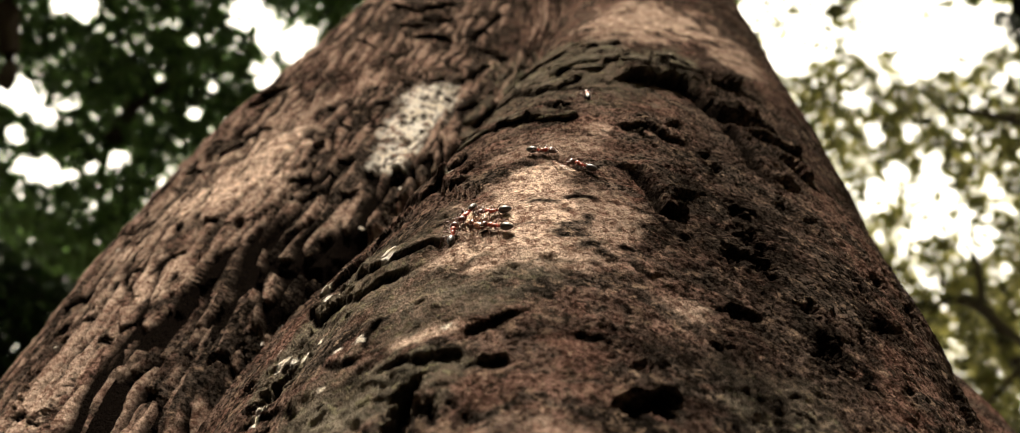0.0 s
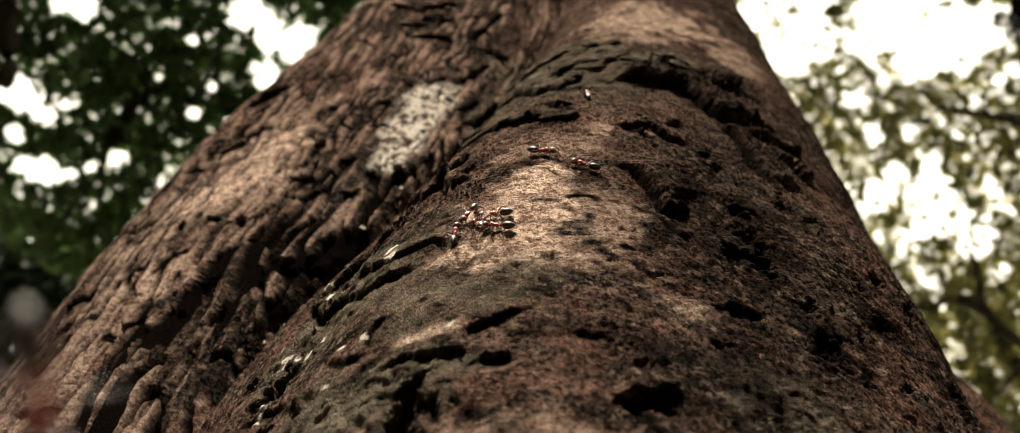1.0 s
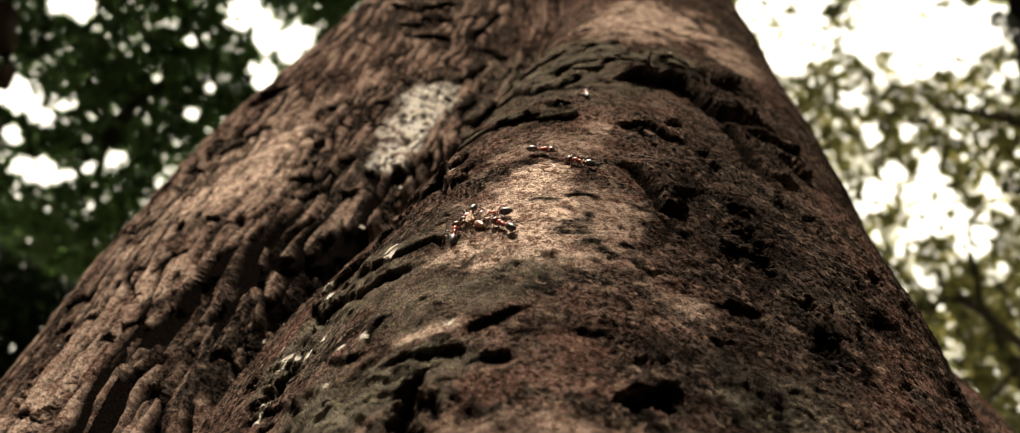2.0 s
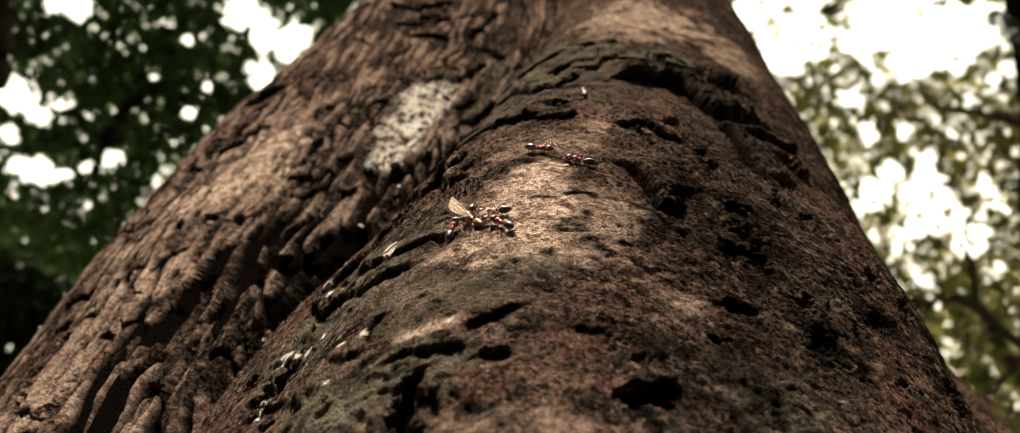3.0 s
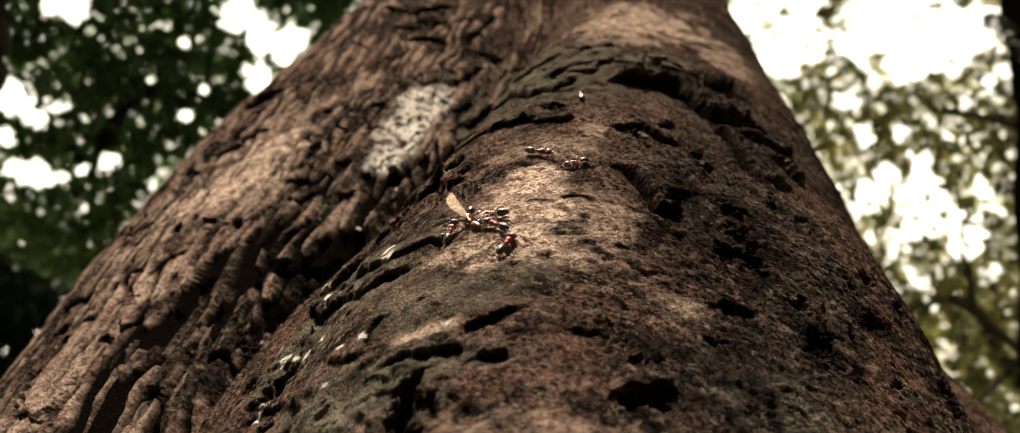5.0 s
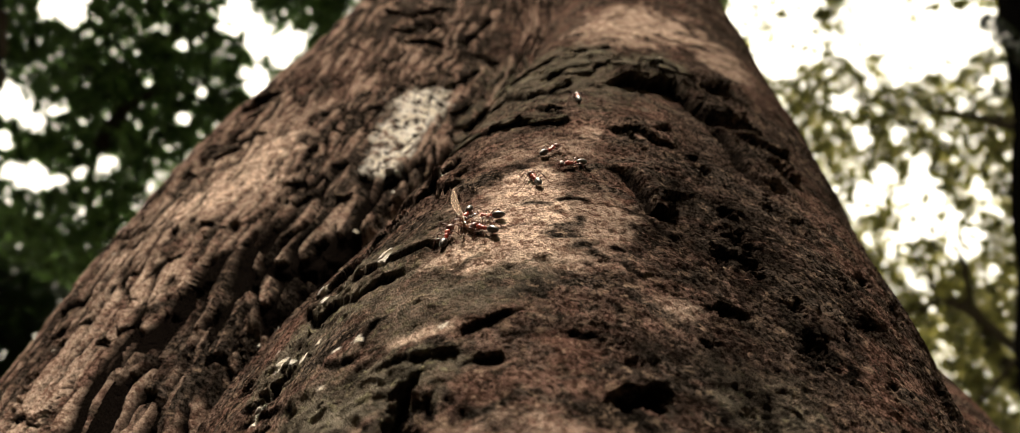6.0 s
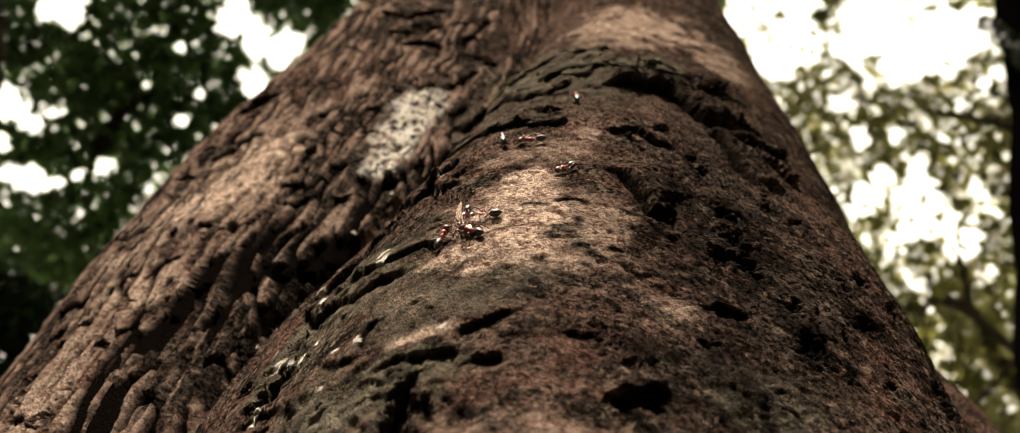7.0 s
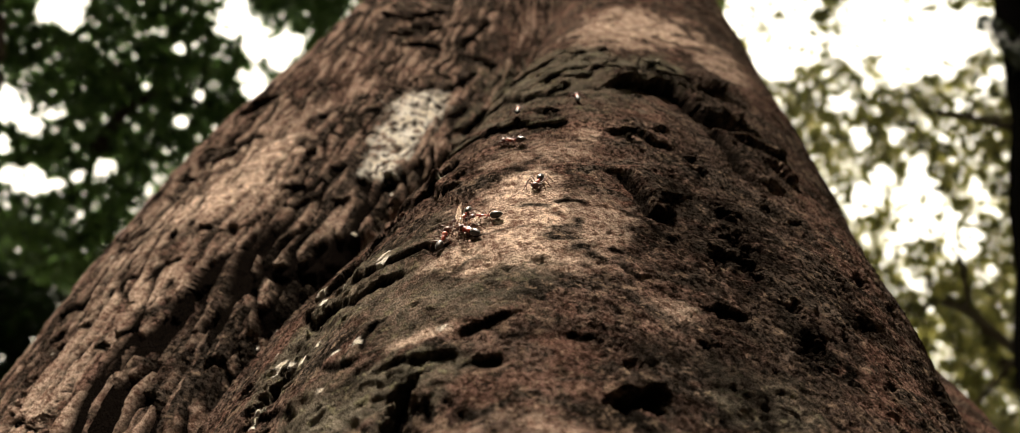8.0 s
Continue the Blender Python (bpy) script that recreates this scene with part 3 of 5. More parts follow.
def bark_material():
    m, nt, bs = material("bark")
    fleck = noise_of(nt, 800, 3, 0.6, 0.43, 0.56)
    speck = noise_of(nt, 420, 4, 0.7, 0.53, 0.60)
    bare = mixed(nt, noise_of(nt, 50), (0.1400, 0.0710, 0.0560), (0.3300, 0.2040, 0.1680))
    bare = mixed(nt, fleck, (0.0780, 0.0420, 0.0310), bare)
    bare = mixed(nt, noise_of(nt, 620, 5, 0.75, 0.55, 0.64), bare, (0.3900, 0.2750, 0.2100))
    bare = mixed(nt, speck, bare, (0.0161, 0.0092, 0.0064))
    crust = mixed(nt, noise_of(nt, 75), (0.0200, 0.0164, 0.0142), (0.1550, 0.1215, 0.1020))
    crust = mixed(nt, fleck, (0.0090, 0.0076, 0.0064), crust)
    crust = mixed(nt, noise_of(nt, 330, 5, 0.75, 0.54, 0.62), crust, (0.2700, 0.1980, 0.1480))
    col = mixed(nt, attr(nt, "bare"), crust, bare)
    moss = mixed(nt, noise_of(nt, 120), (0.0450, 0.0405, 0.0310), (0.2500, 0.2230, 0.1760))
    moss = mixed(nt, noise_of(nt, 300, 5, 0.7, 0.56, 0.62), moss, (0.2800, 0.2650, 0.1700))
    col = mixed(nt, attr(nt, "moss"), col, moss)
    # blackish crust, and the shade painted with it
    crust_shade = mixed(nt, noise_of(nt, 160, 5, 0.7), (0.0035, 0.0030, 0.0027), (0.0360, 0.0290, 0.0240))
    col = mixed(nt, attr(nt, "crust_shade"), col, mixed(nt, fleck, (0.0034, 0.0027, 0.0023), crust_shade))
    # pale bark, with sunlight painted in
    pale = mixed(nt, noise_of(nt, 270, 6, 0.85, 0.40, 0.55), (0.20, 0.115, 0.085), (0.95, 0.74, 0.60))
    pale = mixed(nt, noise_of(nt, 700, 5, 0.7, 0.38, 0.50), (0.21, 0.120, 0.088), pale)
    col = mixed(nt, attr(nt, "pale"), col, pale)
    lichen = mixed(nt, noise_of(nt, 130, 5, 0.7, 0.4, 0.6), (0.80, 0.73, 0.62), (0.97, 0.94, 0.88))
    col = mixed(nt, attr(nt, "lichen"), col, lichen)
    # painted crevice shade, near black
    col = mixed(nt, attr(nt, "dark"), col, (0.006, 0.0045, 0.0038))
    nt.links.new(col, bs.inputs["Base Color"])
    bs.inputs["Roughness"].default_value = 0.9
    bs.inputs["Specular IOR Level"].default_value = 0.0
    fine = node(nt, "ShaderNodeMath")
    nt.links.new(noise_of(nt, 1300, 4, 0.65, 0, 1), fine.inputs[0])
    nt.links.new(noise_of(nt, 480, 6, 0.75, 0, 1), fine.inputs[1])
    bump(nt, bs, fine.outputs[0], 1.0, 0.0036)
    return m


def plain(name, colour, rough=0.5, metal=0.0):
    m, nt, bs = material(name)
    bs.inputs["Base Color"].default_value = (*colour, 1)
    bs.inputs["Roughness"].default_value = rough
    bs.inputs["Metallic"].default_value = metal
    return m


BARK = bark_material()


# ---- the tree ----
def dense(lo, hi, fine_lo, fine_hi, fine, coarse):
    """Steps from lo to hi, fine between fine_lo and fine_hi and growing outside."""
    inner = list(np.arange(fine_lo, fine_hi, fine))
    up, s, v = [], fine, fine_hi
    while v < hi:
        up.append(v)
        s = min(s * 1.12, coarse)
        v += s
    down, s, v = [], fine, fine_lo - fine
    while v > lo:
        down.append(v)
        s = min(s * 1.12, coarse)
        v -= s
    return np.array([lo] + down[::-1] + inner + up + [hi])


def build_trunk():
    zs = np.concatenate([dense(-0.62, 0.26, 0.09, 0.26, 0.00055, 0.05)[:-1], dense(0.26, 7.0, 0.26, 0.64, 0.0008, 0.15)[1:]])
    ths = dense(-math.pi, math.pi, -1.75, 1.75, 0.0038, 0.06)[:-1]
    Z, T = np.meshgrid(zs, ths, indexing="ij")
    ax, ay = trunk_axis(Z)
    h, share = bark(T, Z)
    r = trunk_radius(T, Z)[0] + h
    co = np.stack([ax + r * np.sin(T), ay - r * np.cos(T), Z + EYE_Z], -1).reshape(-1, 3)
    nz, nt = Z.shape
    i = np.arange(nz - 1)[:, None] * nt
    j = np.arange(nt)[None, :]
    k = (j + 1) % nt
    faces = np.stack([i + j, i + k, i + nt + k, i + nt + j], -1).reshape(-1, 4)
    me = bpy.data.meshes.new("trunk")
    me.vertices.add(len(co))
    me.vertices.foreach_set("co", co.ravel())
    me.loops.add(faces.size)
    me.loops.foreach_set("vertex_index", faces.ravel().astype(np.int32))
    me.polygons.add(len(faces))
    me.polygons.foreach_set("loop_start", np.arange(0, faces.size, 4, dtype=np.int32))
    me.polygons.foreach_set("use_smooth", np.ones(len(faces), bool))
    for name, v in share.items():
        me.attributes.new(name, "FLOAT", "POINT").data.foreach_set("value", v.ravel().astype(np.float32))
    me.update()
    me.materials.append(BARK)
    return me


def flake_mesh(th, z, wide, tall, thick, lift, lean, seed):
    """A loose plate of outer bark that follows the trunk, its lower edge standing off."""
    rng = random.Random(seed)
    n = 15
    ca, sa = math.cos(radians(lean)), math.sin(radians(lean))
    ring = []
    for k in range(n):
        a = 6.28319 * (k + rng.uniform(-0.3, 0.3)) / n
        r = rng.uniform(0.72, 1.18)
        x, y = math.copysign(abs(math.cos(a)) ** 0.6, math.cos(a)) * wide * r / 2, math.copysign(abs(math.sin(a)) ** 0.7, math.sin(a)) * tall * r / 2
        ring.append((x, y))
    pts = ring + [(x * 0.55, y * 0.55) for x, y in ring] + [(0, 0)]
    u = np.array([x * ca - y * sa for x, y in pts])
    v = np.array([x * sa + y * ca for x, y in pts])
    T, Z = th + u / 0.13, z + v
    ax, ay = trunk_axis(Z)
    base = trunk_radius(T, Z)[0] + float(np.mean(bark(T, Z)[0]))
    low = np.clip(0.5 - np.array([y for x, y in pts]) / tall, 0, 1)
    top = base + lift * low + thick * np.array([rng.uniform(0.15, 0.6) for _ in ring] + [rng.uniform(0.8, 1.2) for _ in range(n + 1)])
    bot = base + lift * low * 0.9 - 0.0003 - thick * 0.4 * (1 - low)
    def place(r):
        return np.stack([ax + r * np.sin(T), ay - r * np.cos(T), Z + EYE_Z], -1).tolist()
    co = place(top) + place(bot)[:n]
    f, m = [], 2 * n + 1
    for k in range(n):
        j = (k + 1) % n
        f.append((k, j, n + j, n + k))
    for k in range(n):
        f.append((n + k, n + (k + 1) % n, 2 * n))
    for k in range(n):
        j = (k + 1) % n
        f.append((m + k, m + j, j, k))
    f.append(tuple(range(m + n - 1, m - 1, -1)))
    me = bpy.data.meshes.new("bark_flake")
    me.from_pydata(co, [], f)
    me.polygons.foreach_set("use_smooth", [True] * (2 * n) + [False] * (len(f) - 2 * n))
    return me


def flake(th, z, wide, tall, thick, lift, lean, mossy=0):
    me = flake_mesh(th, z, wide, tall, thick, lift, lean, int(1e5 * (th + 7 + z)))
    me.materials.append(BARK)
    me.attributes.new("moss", "FLOAT", "POINT").data.foreach_set("value", np.full(len(me.vertices), 0.8 * mossy, np.float32))
    ob = new("bark_flake", me)
    ob.parent = tree
    return ob


tree = tagged(new("tree"), "old double-stemmed tree with flaking red-brown bark", "tree")
trunk = new("trunk", build_trunk())
trunk.parent = tree

# ---- flakes ----
flake(0.1972, 0.2571, 0.0084, 0.0076, 0.0007, 0.0003, -12, 0.5)
flake(0.1151, 0.2639, 0.0067, 0.0120, 0.0007, 0.0003, 24, 0.7)
flake(0.0414, 0.2678, 0.0104, 0.0159, 0.0007, 0.0003, -25, 0.7)
flake(0.1505, 0.3057, 0.0116, 0.0160, 0.0007, 0.0003, 3, 0.6)
flake(0.1787, 0.3365, 0.0115, 0.0140, 0.0007, 0.0003, 7, 0.8)
flake(0.0080, 0.3828, 0.0300, 0.0180, 0.0007, 0.0003, -54, 0.8)
flake(-0.2631, 0.4415, 0.0220, 0.0047, 0.0007, 0.0003, 77, 1)
flake(0.2409, 0.3674, 0.0113, 0.0118, 0.0007, 0.0003, 9, 1)
flake(-0.4630, 0.4491, 0.0107, 0.0069, 0.0007, 0.0003, 34, 0)
flake(-0.3858, 0.3996, 0.0161, 0.0043, 0.0007, 0.0003, 70, 0)
flake(-0.7450, 0.4731, 0.0177, 0.0103, 0.0007, 0.0003, 59, 0)
flake(-0.7051, 0.3350, 0.0122, 0.0064, 0.0006, 0.0002, 75, 0)
flake(-1.1257, 0.3603, 0.0160, 0.0136, 0.0006, 0.0002, -16, 0)
flake(-1.0042, 0.4102, 0.0185, 0.0105, 0.0006, 0.0002, 72, 0)
flake(-0.7223, 0.3913, 0.0216, 0.0054, 0.0006, 0.0002, 83, 0)
flake(-1.0252, 0.3643, 0.0104, 0.0120, 0.0006, 0.0002, 46, 0)
flake(0.0044, 0.3925, 0.0300, 0.0081, 0.0007, 0.0005, -64, 1)
flake(0.1354, 0.3630, 0.0108, 0.0200, 0.0007, 0.0002, 3, 0.3)
flake(0.4518, 0.3743, 0.0214, 0.0071, 0.0010, 0.0007, -73, 0.7)
flake(0.1220, 0.3455, 0.0104, 0.0103, 0.0010, 0.0003, -42, 0.3)
flake(0.4729, 0.3651, 0.0082, 0.0181, 0.0008, 0.0007, -19, 1)
flake(0.1440, 0.3370, 0.0192, 0.0089, 0.0009, 0.0004, 67, 0.7)
flake(0.4896, 0.3579, 0.0177, 0.0096, 0.0008, 0.0004, -56, 0.3)
flake(0.3303, 0.3586, 0.0114, 0.0103, 0.0010, 0.0005, -33, 1)
flake(0.2451, 0.3443, 0.0189, 0.0064, 0.0009, 0.0007, 70, 0.7)
flake(0.0870, 0.3727, 0.0300, 0.0110, 0.0008, 0.0003, -60, 0.3)
flake(-0.3433, 0.3853, 0.0193, 0.0058, 0.0012, 0.0004, 84, 0.3)
flake(0.1850, 0.3419, 0.0110, 0.0200, 0.0011, 0.0005, 21, 1)
flake(-0.3270, 0.3694, 0.0133, 0.0058, 0.0011, 0.0004, 79, 0.3)
flake(0.1064, 0.3451, 0.0057, 0.0200, 0.0009, 0.0007, 1, 0.7)
flake(0.4122, 0.3431, 0.0096, 0.0081, 0.0009, 0.0005, -54, 0.3)
flake(-0.0003, 0.3315, 0.0300, 0.0200, 0.0008, 0.0005, 98, 0.3)
flake(-0.3292, 0.3927, 0.0190, 0.0055, 0.0008, 0.0006, 77, 0.3)
flake(0.0620, 0.3351, 0.0220, 0.0055, 0.0012, 0.0004, -64, 1)
flake(0.2863, 0.3537, 0.0140, 0.0106, 0.0010, 0.0005, -53, 0.7)
flake(0.4132, 0.3428, 0.0132, 0.0056, 0.0010, 0.0007, -68, 0.7)
flake(0.2058, 0.3264, 0.0088, 0.0105, 0.0010, 0.0005, 37, 0.7)
flake(-0.2431, 0.4600, 0.0300, 0.0030, 0.0008, 0.0004, -68, 0.3)
flake(0.4666, 0.3726, 0.0182, 0.0165, 0.0010, 0.0004, -47, 1)
flake(0.0759, 0.3864, 0.0105, 0.0200, 0.0010, 0.0006, 24, 0.7)
flake(0.0580, 0.3869, 0.0300, 0.0088, 0.0006, 0.0003, -59, 0.7)
flake(0.2261, 0.3665, 0.0085, 0.0169, 0.0010, 0.0003, -8, 1)
flake(-0.3024, 0.4159, 0.0261, 0.0045, 0.0010, 0.0006, 83, 1)
flake(0.2583, 0.3558, 0.0127, 0.0152, 0.0011, 0.0007, -40, 0.3)
flake(0.4642, 0.3453, 0.0093, 0.0121, 0.0008, 0.0006, -59, 0.7)
flake(-0.3356, 0.3997, 0.0226, 0.0063, 0.0010, 0.0007, 83, 0.3)
flake(0.2203, 0.3392, 0.0075, 0.0195, 0.0006, 0.0004, 11, 0.7)
# ---- end of flakes ----

def ground_material():
    m, nt, bs = material("forest_floor")
    col = mixed(nt, noise_of(nt, 1.5), (0.035, 0.026, 0.018), (0.075, 0.052, 0.034))
    nt.links.new(mixed(nt, noise_of(nt, 30, 5, 0.7), col, (0.10, 0.066, 0.038)), bs.inputs["Base Color"])
    bs.inputs["Roughness"].default_value = 0.95
    bump(nt, bs, noise_of(nt, 25, 6, 0.7, 0, 1), 0.8, 0.05)
    return m


GROUND = ground_material()
bm = bmesh.new()
bmesh.ops.create_grid(bm, x_segments=40, y_segments=40, size=400)
gm = bpy.data.meshes.new("ground")
bm.to_mesh(gm)
gm.materials.append(GROUND)
tagged(new("ground", gm), "dark forest floor of earth and leaf litter", "ground", kind="structure")

# ---- canopy ----
def leaf_material(name, dark, light, through_light):
    m, nt, bs = material(name)
    geo = nt.nodes.new("ShaderNodeNewGeometry")
    col = mixed(nt, geo.outputs["Random Per Island"], dark, light)
    nt.links.new(col, bs.inputs["Base Color"])
    bs.inputs["Roughness"].default_value = 0.45
    tl = nt.nodes.new("ShaderNodeBsdfTranslucent")
    nt.links.new(mixed(nt, geo.outputs["Random Per Island"], tuple(2.0 * c for c in dark), tuple(1.8 * c for c in light)), tl.inputs[0])
    mx = nt.nodes.new("ShaderNodeMixShader")
    mx.inputs[0].default_value = through_light
    nt.links.new(bs.outputs[0], mx.inputs[1])
    nt.links.new(tl.outputs[0], mx.inputs[2])
    nt.links.new(mx.outputs[0], nt.nodes["Material Output"].inputs[0])
    return m


# Light and shade are put into these leaf colours, crown by crown.
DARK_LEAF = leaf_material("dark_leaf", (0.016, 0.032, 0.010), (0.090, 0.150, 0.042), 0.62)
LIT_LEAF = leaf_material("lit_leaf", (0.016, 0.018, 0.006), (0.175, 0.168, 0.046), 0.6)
SHADED_LEAF = leaf_material("shaded_leaf", (0.008, 0.018, 0.006), (0.030, 0.060, 0.018), 0.12)
BACKLIT_LEAF = leaf_material("backlit_leaf", (0.003, 0.005, 0.002), (0.012, 0.017, 0.007), 0.15)
# Near-black stem colour has the shade put into it.
SHADED_BARK = plain("shaded_bark", (0.002, 0.0018, 0.0016), 0.95)
SHADED_BARK.node_tree.nodes["Principled BSDF"].inputs["Specular IOR Level"].default_value = 0.0
BRANCH_BARK = plain("branch_bark", (0.045, 0.036, 0.027), 0.9)
BRANCH_BARK.node_tree.nodes["Principled BSDF"].inputs["Specular IOR Level"].default_value = 0.0


def leaf_mesh(name, centres, size, seed, mat, gaps=()):
    """Pointed leaves, each of two halves folded along the midrib; none reaches into the round gaps (direction, radius)."""
    rng = np.random.default_rng(seed)
    n = len(centres)
    a = rng.normal(size=(n, 3))
    a /= np.linalg.norm(a, axis=1)[:, None]
    b = rng.normal(size=(n, 3))
    b -= a * (a * b).sum(1)[:, None]
    b /= np.linalg.norm(b, axis=1)[:, None]
    c = np.cross(a, b)
    s = size * rng.uniform(0.55, 1.35, n)[:, None]
    co = np.stack([centres - a * s, centres + b * s * 0.4 + c * s * 0.12, centres + a * s, centres - b * s * 0.4 + c * s * 0.12], 1).reshape(-1, 3)
    if len(gaps):
        seen = co - [0, 0, EYE_Z]
        seen /= np.linalg.norm(seen, axis=1)[:, None]
        hit = np.zeros(len(seen), bool)
        for g, radius in gaps:
            hit |= seen @ g > math.cos(radians(radius))
        left = ~hit.reshape(-1, 4).any(1)
        co, n = co.reshape(-1, 4, 3)[left].reshape(-1, 3), int(left.sum())
    i = np.arange(n)[:, None] * 4
    f = np.concatenate([i + [[0, 1, 2]], i + [[0, 2, 3]]], 1).reshape(-1, 3)
    me = bpy.data.meshes.new(name)
    me.from_pydata(co.tolist(), [], f.tolist())
    me.materials.append(mat)
    return me


def away(az, el, d):
    """A place d metres from the eye height of the tree's foot, by compass and height in degrees."""
    a, e = np.radians(az), np.radians(el)
    return np.stack([d * np.cos(e) * np.sin(a), d * np.cos(e) * np.cos(a), EYE_Z + d * np.sin(e)], -1)


def sky_gaps(seed, count, az, el, least, most):
    """Small round gaps between the leaves, mostly tiny, as directions and radii in degrees."""
    r = random.Random(seed)
    out = []
    for k in range(count):
        e = math.degrees(math.asin(r.uniform(math.sin(radians(el[0])), math.sin(radians(el[1])))))
        out.append((away(r.uniform(*az), e, 1.0) - [0, 0, EYE_Z], least + (most - least) * r.random() ** 2.5))
    return out


class Crown:
    """Leaves spread over a part of the canopy, with openings to the sky."""

    def __init__(self, seed, az, el, dist, count, size, mat, clumping, thin, scale=11):
        rng = np.random.default_rng(seed)
        up = rng.uniform(math.sin(radians(el[0])), math.sin(radians(el[1])), count)
        self.az, self.el = rng.uniform(az[0], az[1], count), np.degrees(np.arcsin(up))
        self.d = rng.uniform(dist[0], dist[1], count)
        self.co = away(self.az, self.el, self.d)
        wob = fractal(self.az * 0.35, self.el * 0.5, seed, 3)
        clump = fractal(self.az * scale / 57, self.el * scale / 57 + 0.4 * self.d, seed + 9, 3)
        self.wob, self.keep = wob, rng.uniform(-1, 1, count) < clumping * clump + thin
        self.seed, self.size, self.mat, self.rng, self.gaps = seed, size, mat, rng, []

    def opening(self, az, el, radius, left=0.03):
        c = math.cos(radians(el))
        d = np.hypot((self.az - az) * c, self.el - el) / radius + 0.35 * self.wob
        self.keep &= (d > 1) | (self.rng.uniform(0, 1, len(d)) < left)
        return self

    def build(self, name):
        return leaf_mesh(name, self.co[self.keep], self.size, self.seed, self.mat, self.gaps)


def limb(name, points, radii, mat, sides=10, wobble=0.0):
    """A tapered, slightly crooked round limb through the points."""
    bm = bmesh.new()
    rings = []
    pts = [Vector(p) for p in points]
    fine, rad = [], []
    for i in range(len(pts) - 1):
        for k in range(6):
            t = k / 6
            p = pts[i].lerp(pts[i + 1], t)
            fine.append(p + Vector((noise.noise(p * 3), noise.noise(p * 3 + Vector((7, 0, 0))), noise.noise(p * 3 + Vector((0, 9, 0))))) * wobble)
            rad.append(radii[i] + (radii[i + 1] - radii[i]) * t)
    fine.append(pts[-1])
    rad.append(radii[-1])
    for i, p in enumerate(fine):
        d = (fine[min(i + 1, len(fine) - 1)] - fine[max(i - 1, 0)]).normalized()
        u = d.orthogonal().normalized()
        v = d.cross(u)
        rings.append([bm.verts.new(p + (u * math.cos(6.2832 * k / sides) + v * math.sin(6.2832 * k / sides)) * rad[i] * (1 + 0.12 * noise.noise(p * 9 + u * k))) for k in range(sides)])
    for r0, r1 in zip(rings, rings[1:]):
        for k in range(sides):
            bm.faces.new((r0[k], r0[(k + 1) % sides], r1[(k + 1) % sides], r1[k])).smooth = True
    bm.faces.new(rings[-1])
    me = bpy.data.meshes.new(name)
    bm.to_mesh(me)
    me.materials.append(mat)
    return me


def child(name, me, parent, label=""):
    ob = new(name, me)
    ob.parent = parent
    return tagged(ob, label)


LITTER = leaf_material("dry_leaf", (0.09, 0.050, 0.022), (0.22, 0.130, 0.060), 0.15)
rng = np.random.default_rng(12)
spot = rng.normal(0, 2.6, (5000, 2))
spot = spot[(np.hypot(spot[:, 0], spot[:, 1] - 0.28) > 0.3)]
tagged(new("leaf_litter", leaf_mesh("leaf_litter", np.column_stack([spot, np.full(len(spot), 0.012)]), 0.04, 13, LITTER)), "brown dry leaves strewn on the forest floor", "leaf litter", kind="stuff")

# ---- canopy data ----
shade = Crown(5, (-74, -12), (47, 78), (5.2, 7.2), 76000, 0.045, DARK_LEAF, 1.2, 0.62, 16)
shade.opening(-36.58, 64.49, 1.29, 0.03)
shade.opening(-32.84, 63.71, 0.97, 0.03)
shade.opening(-29.02, 64.33, 0.84, 0.03)
shade.opening(-30.97, 61.60, 0.91, 0.03)
shade.opening(-29.67, 63.66, 0.81, 0.03)
shade.opening(-48.59, 53.51, 1.03, 0.03)
shade.opening(-49.80, 53.30, 0.97, 0.03)
shade.opening(-46.56, 53.31, 0.65, 0.03)
shade.opening(-47.35, 51.71, 0.52, 0.03)
shade.opening(-43.58, 51.11, 0.78, 0.03)
shade.opening(-45.16, 50.65, 0.58, 0.03)
shade.opening(-42.19, 51.48, 0.45, 0.03)
shade.opening(-51.66, 58.88, 0.97, 0.03)
shade.opening(-50.53, 59.40, 0.71, 0.03)
shade.opening(-37.10, 43.77, 0.26, 0.03)
shade.opening(-39.83, 53.66, 0.29, 0.03)
shade.opening(-42.97, 53.83, 0.26, 0.03)
thicket = Crown(11, (-66, -22), (33, 49), (7.4, 8.6), 48000, 0.07, SHADED_LEAF, 0.5, 1.0, 16)
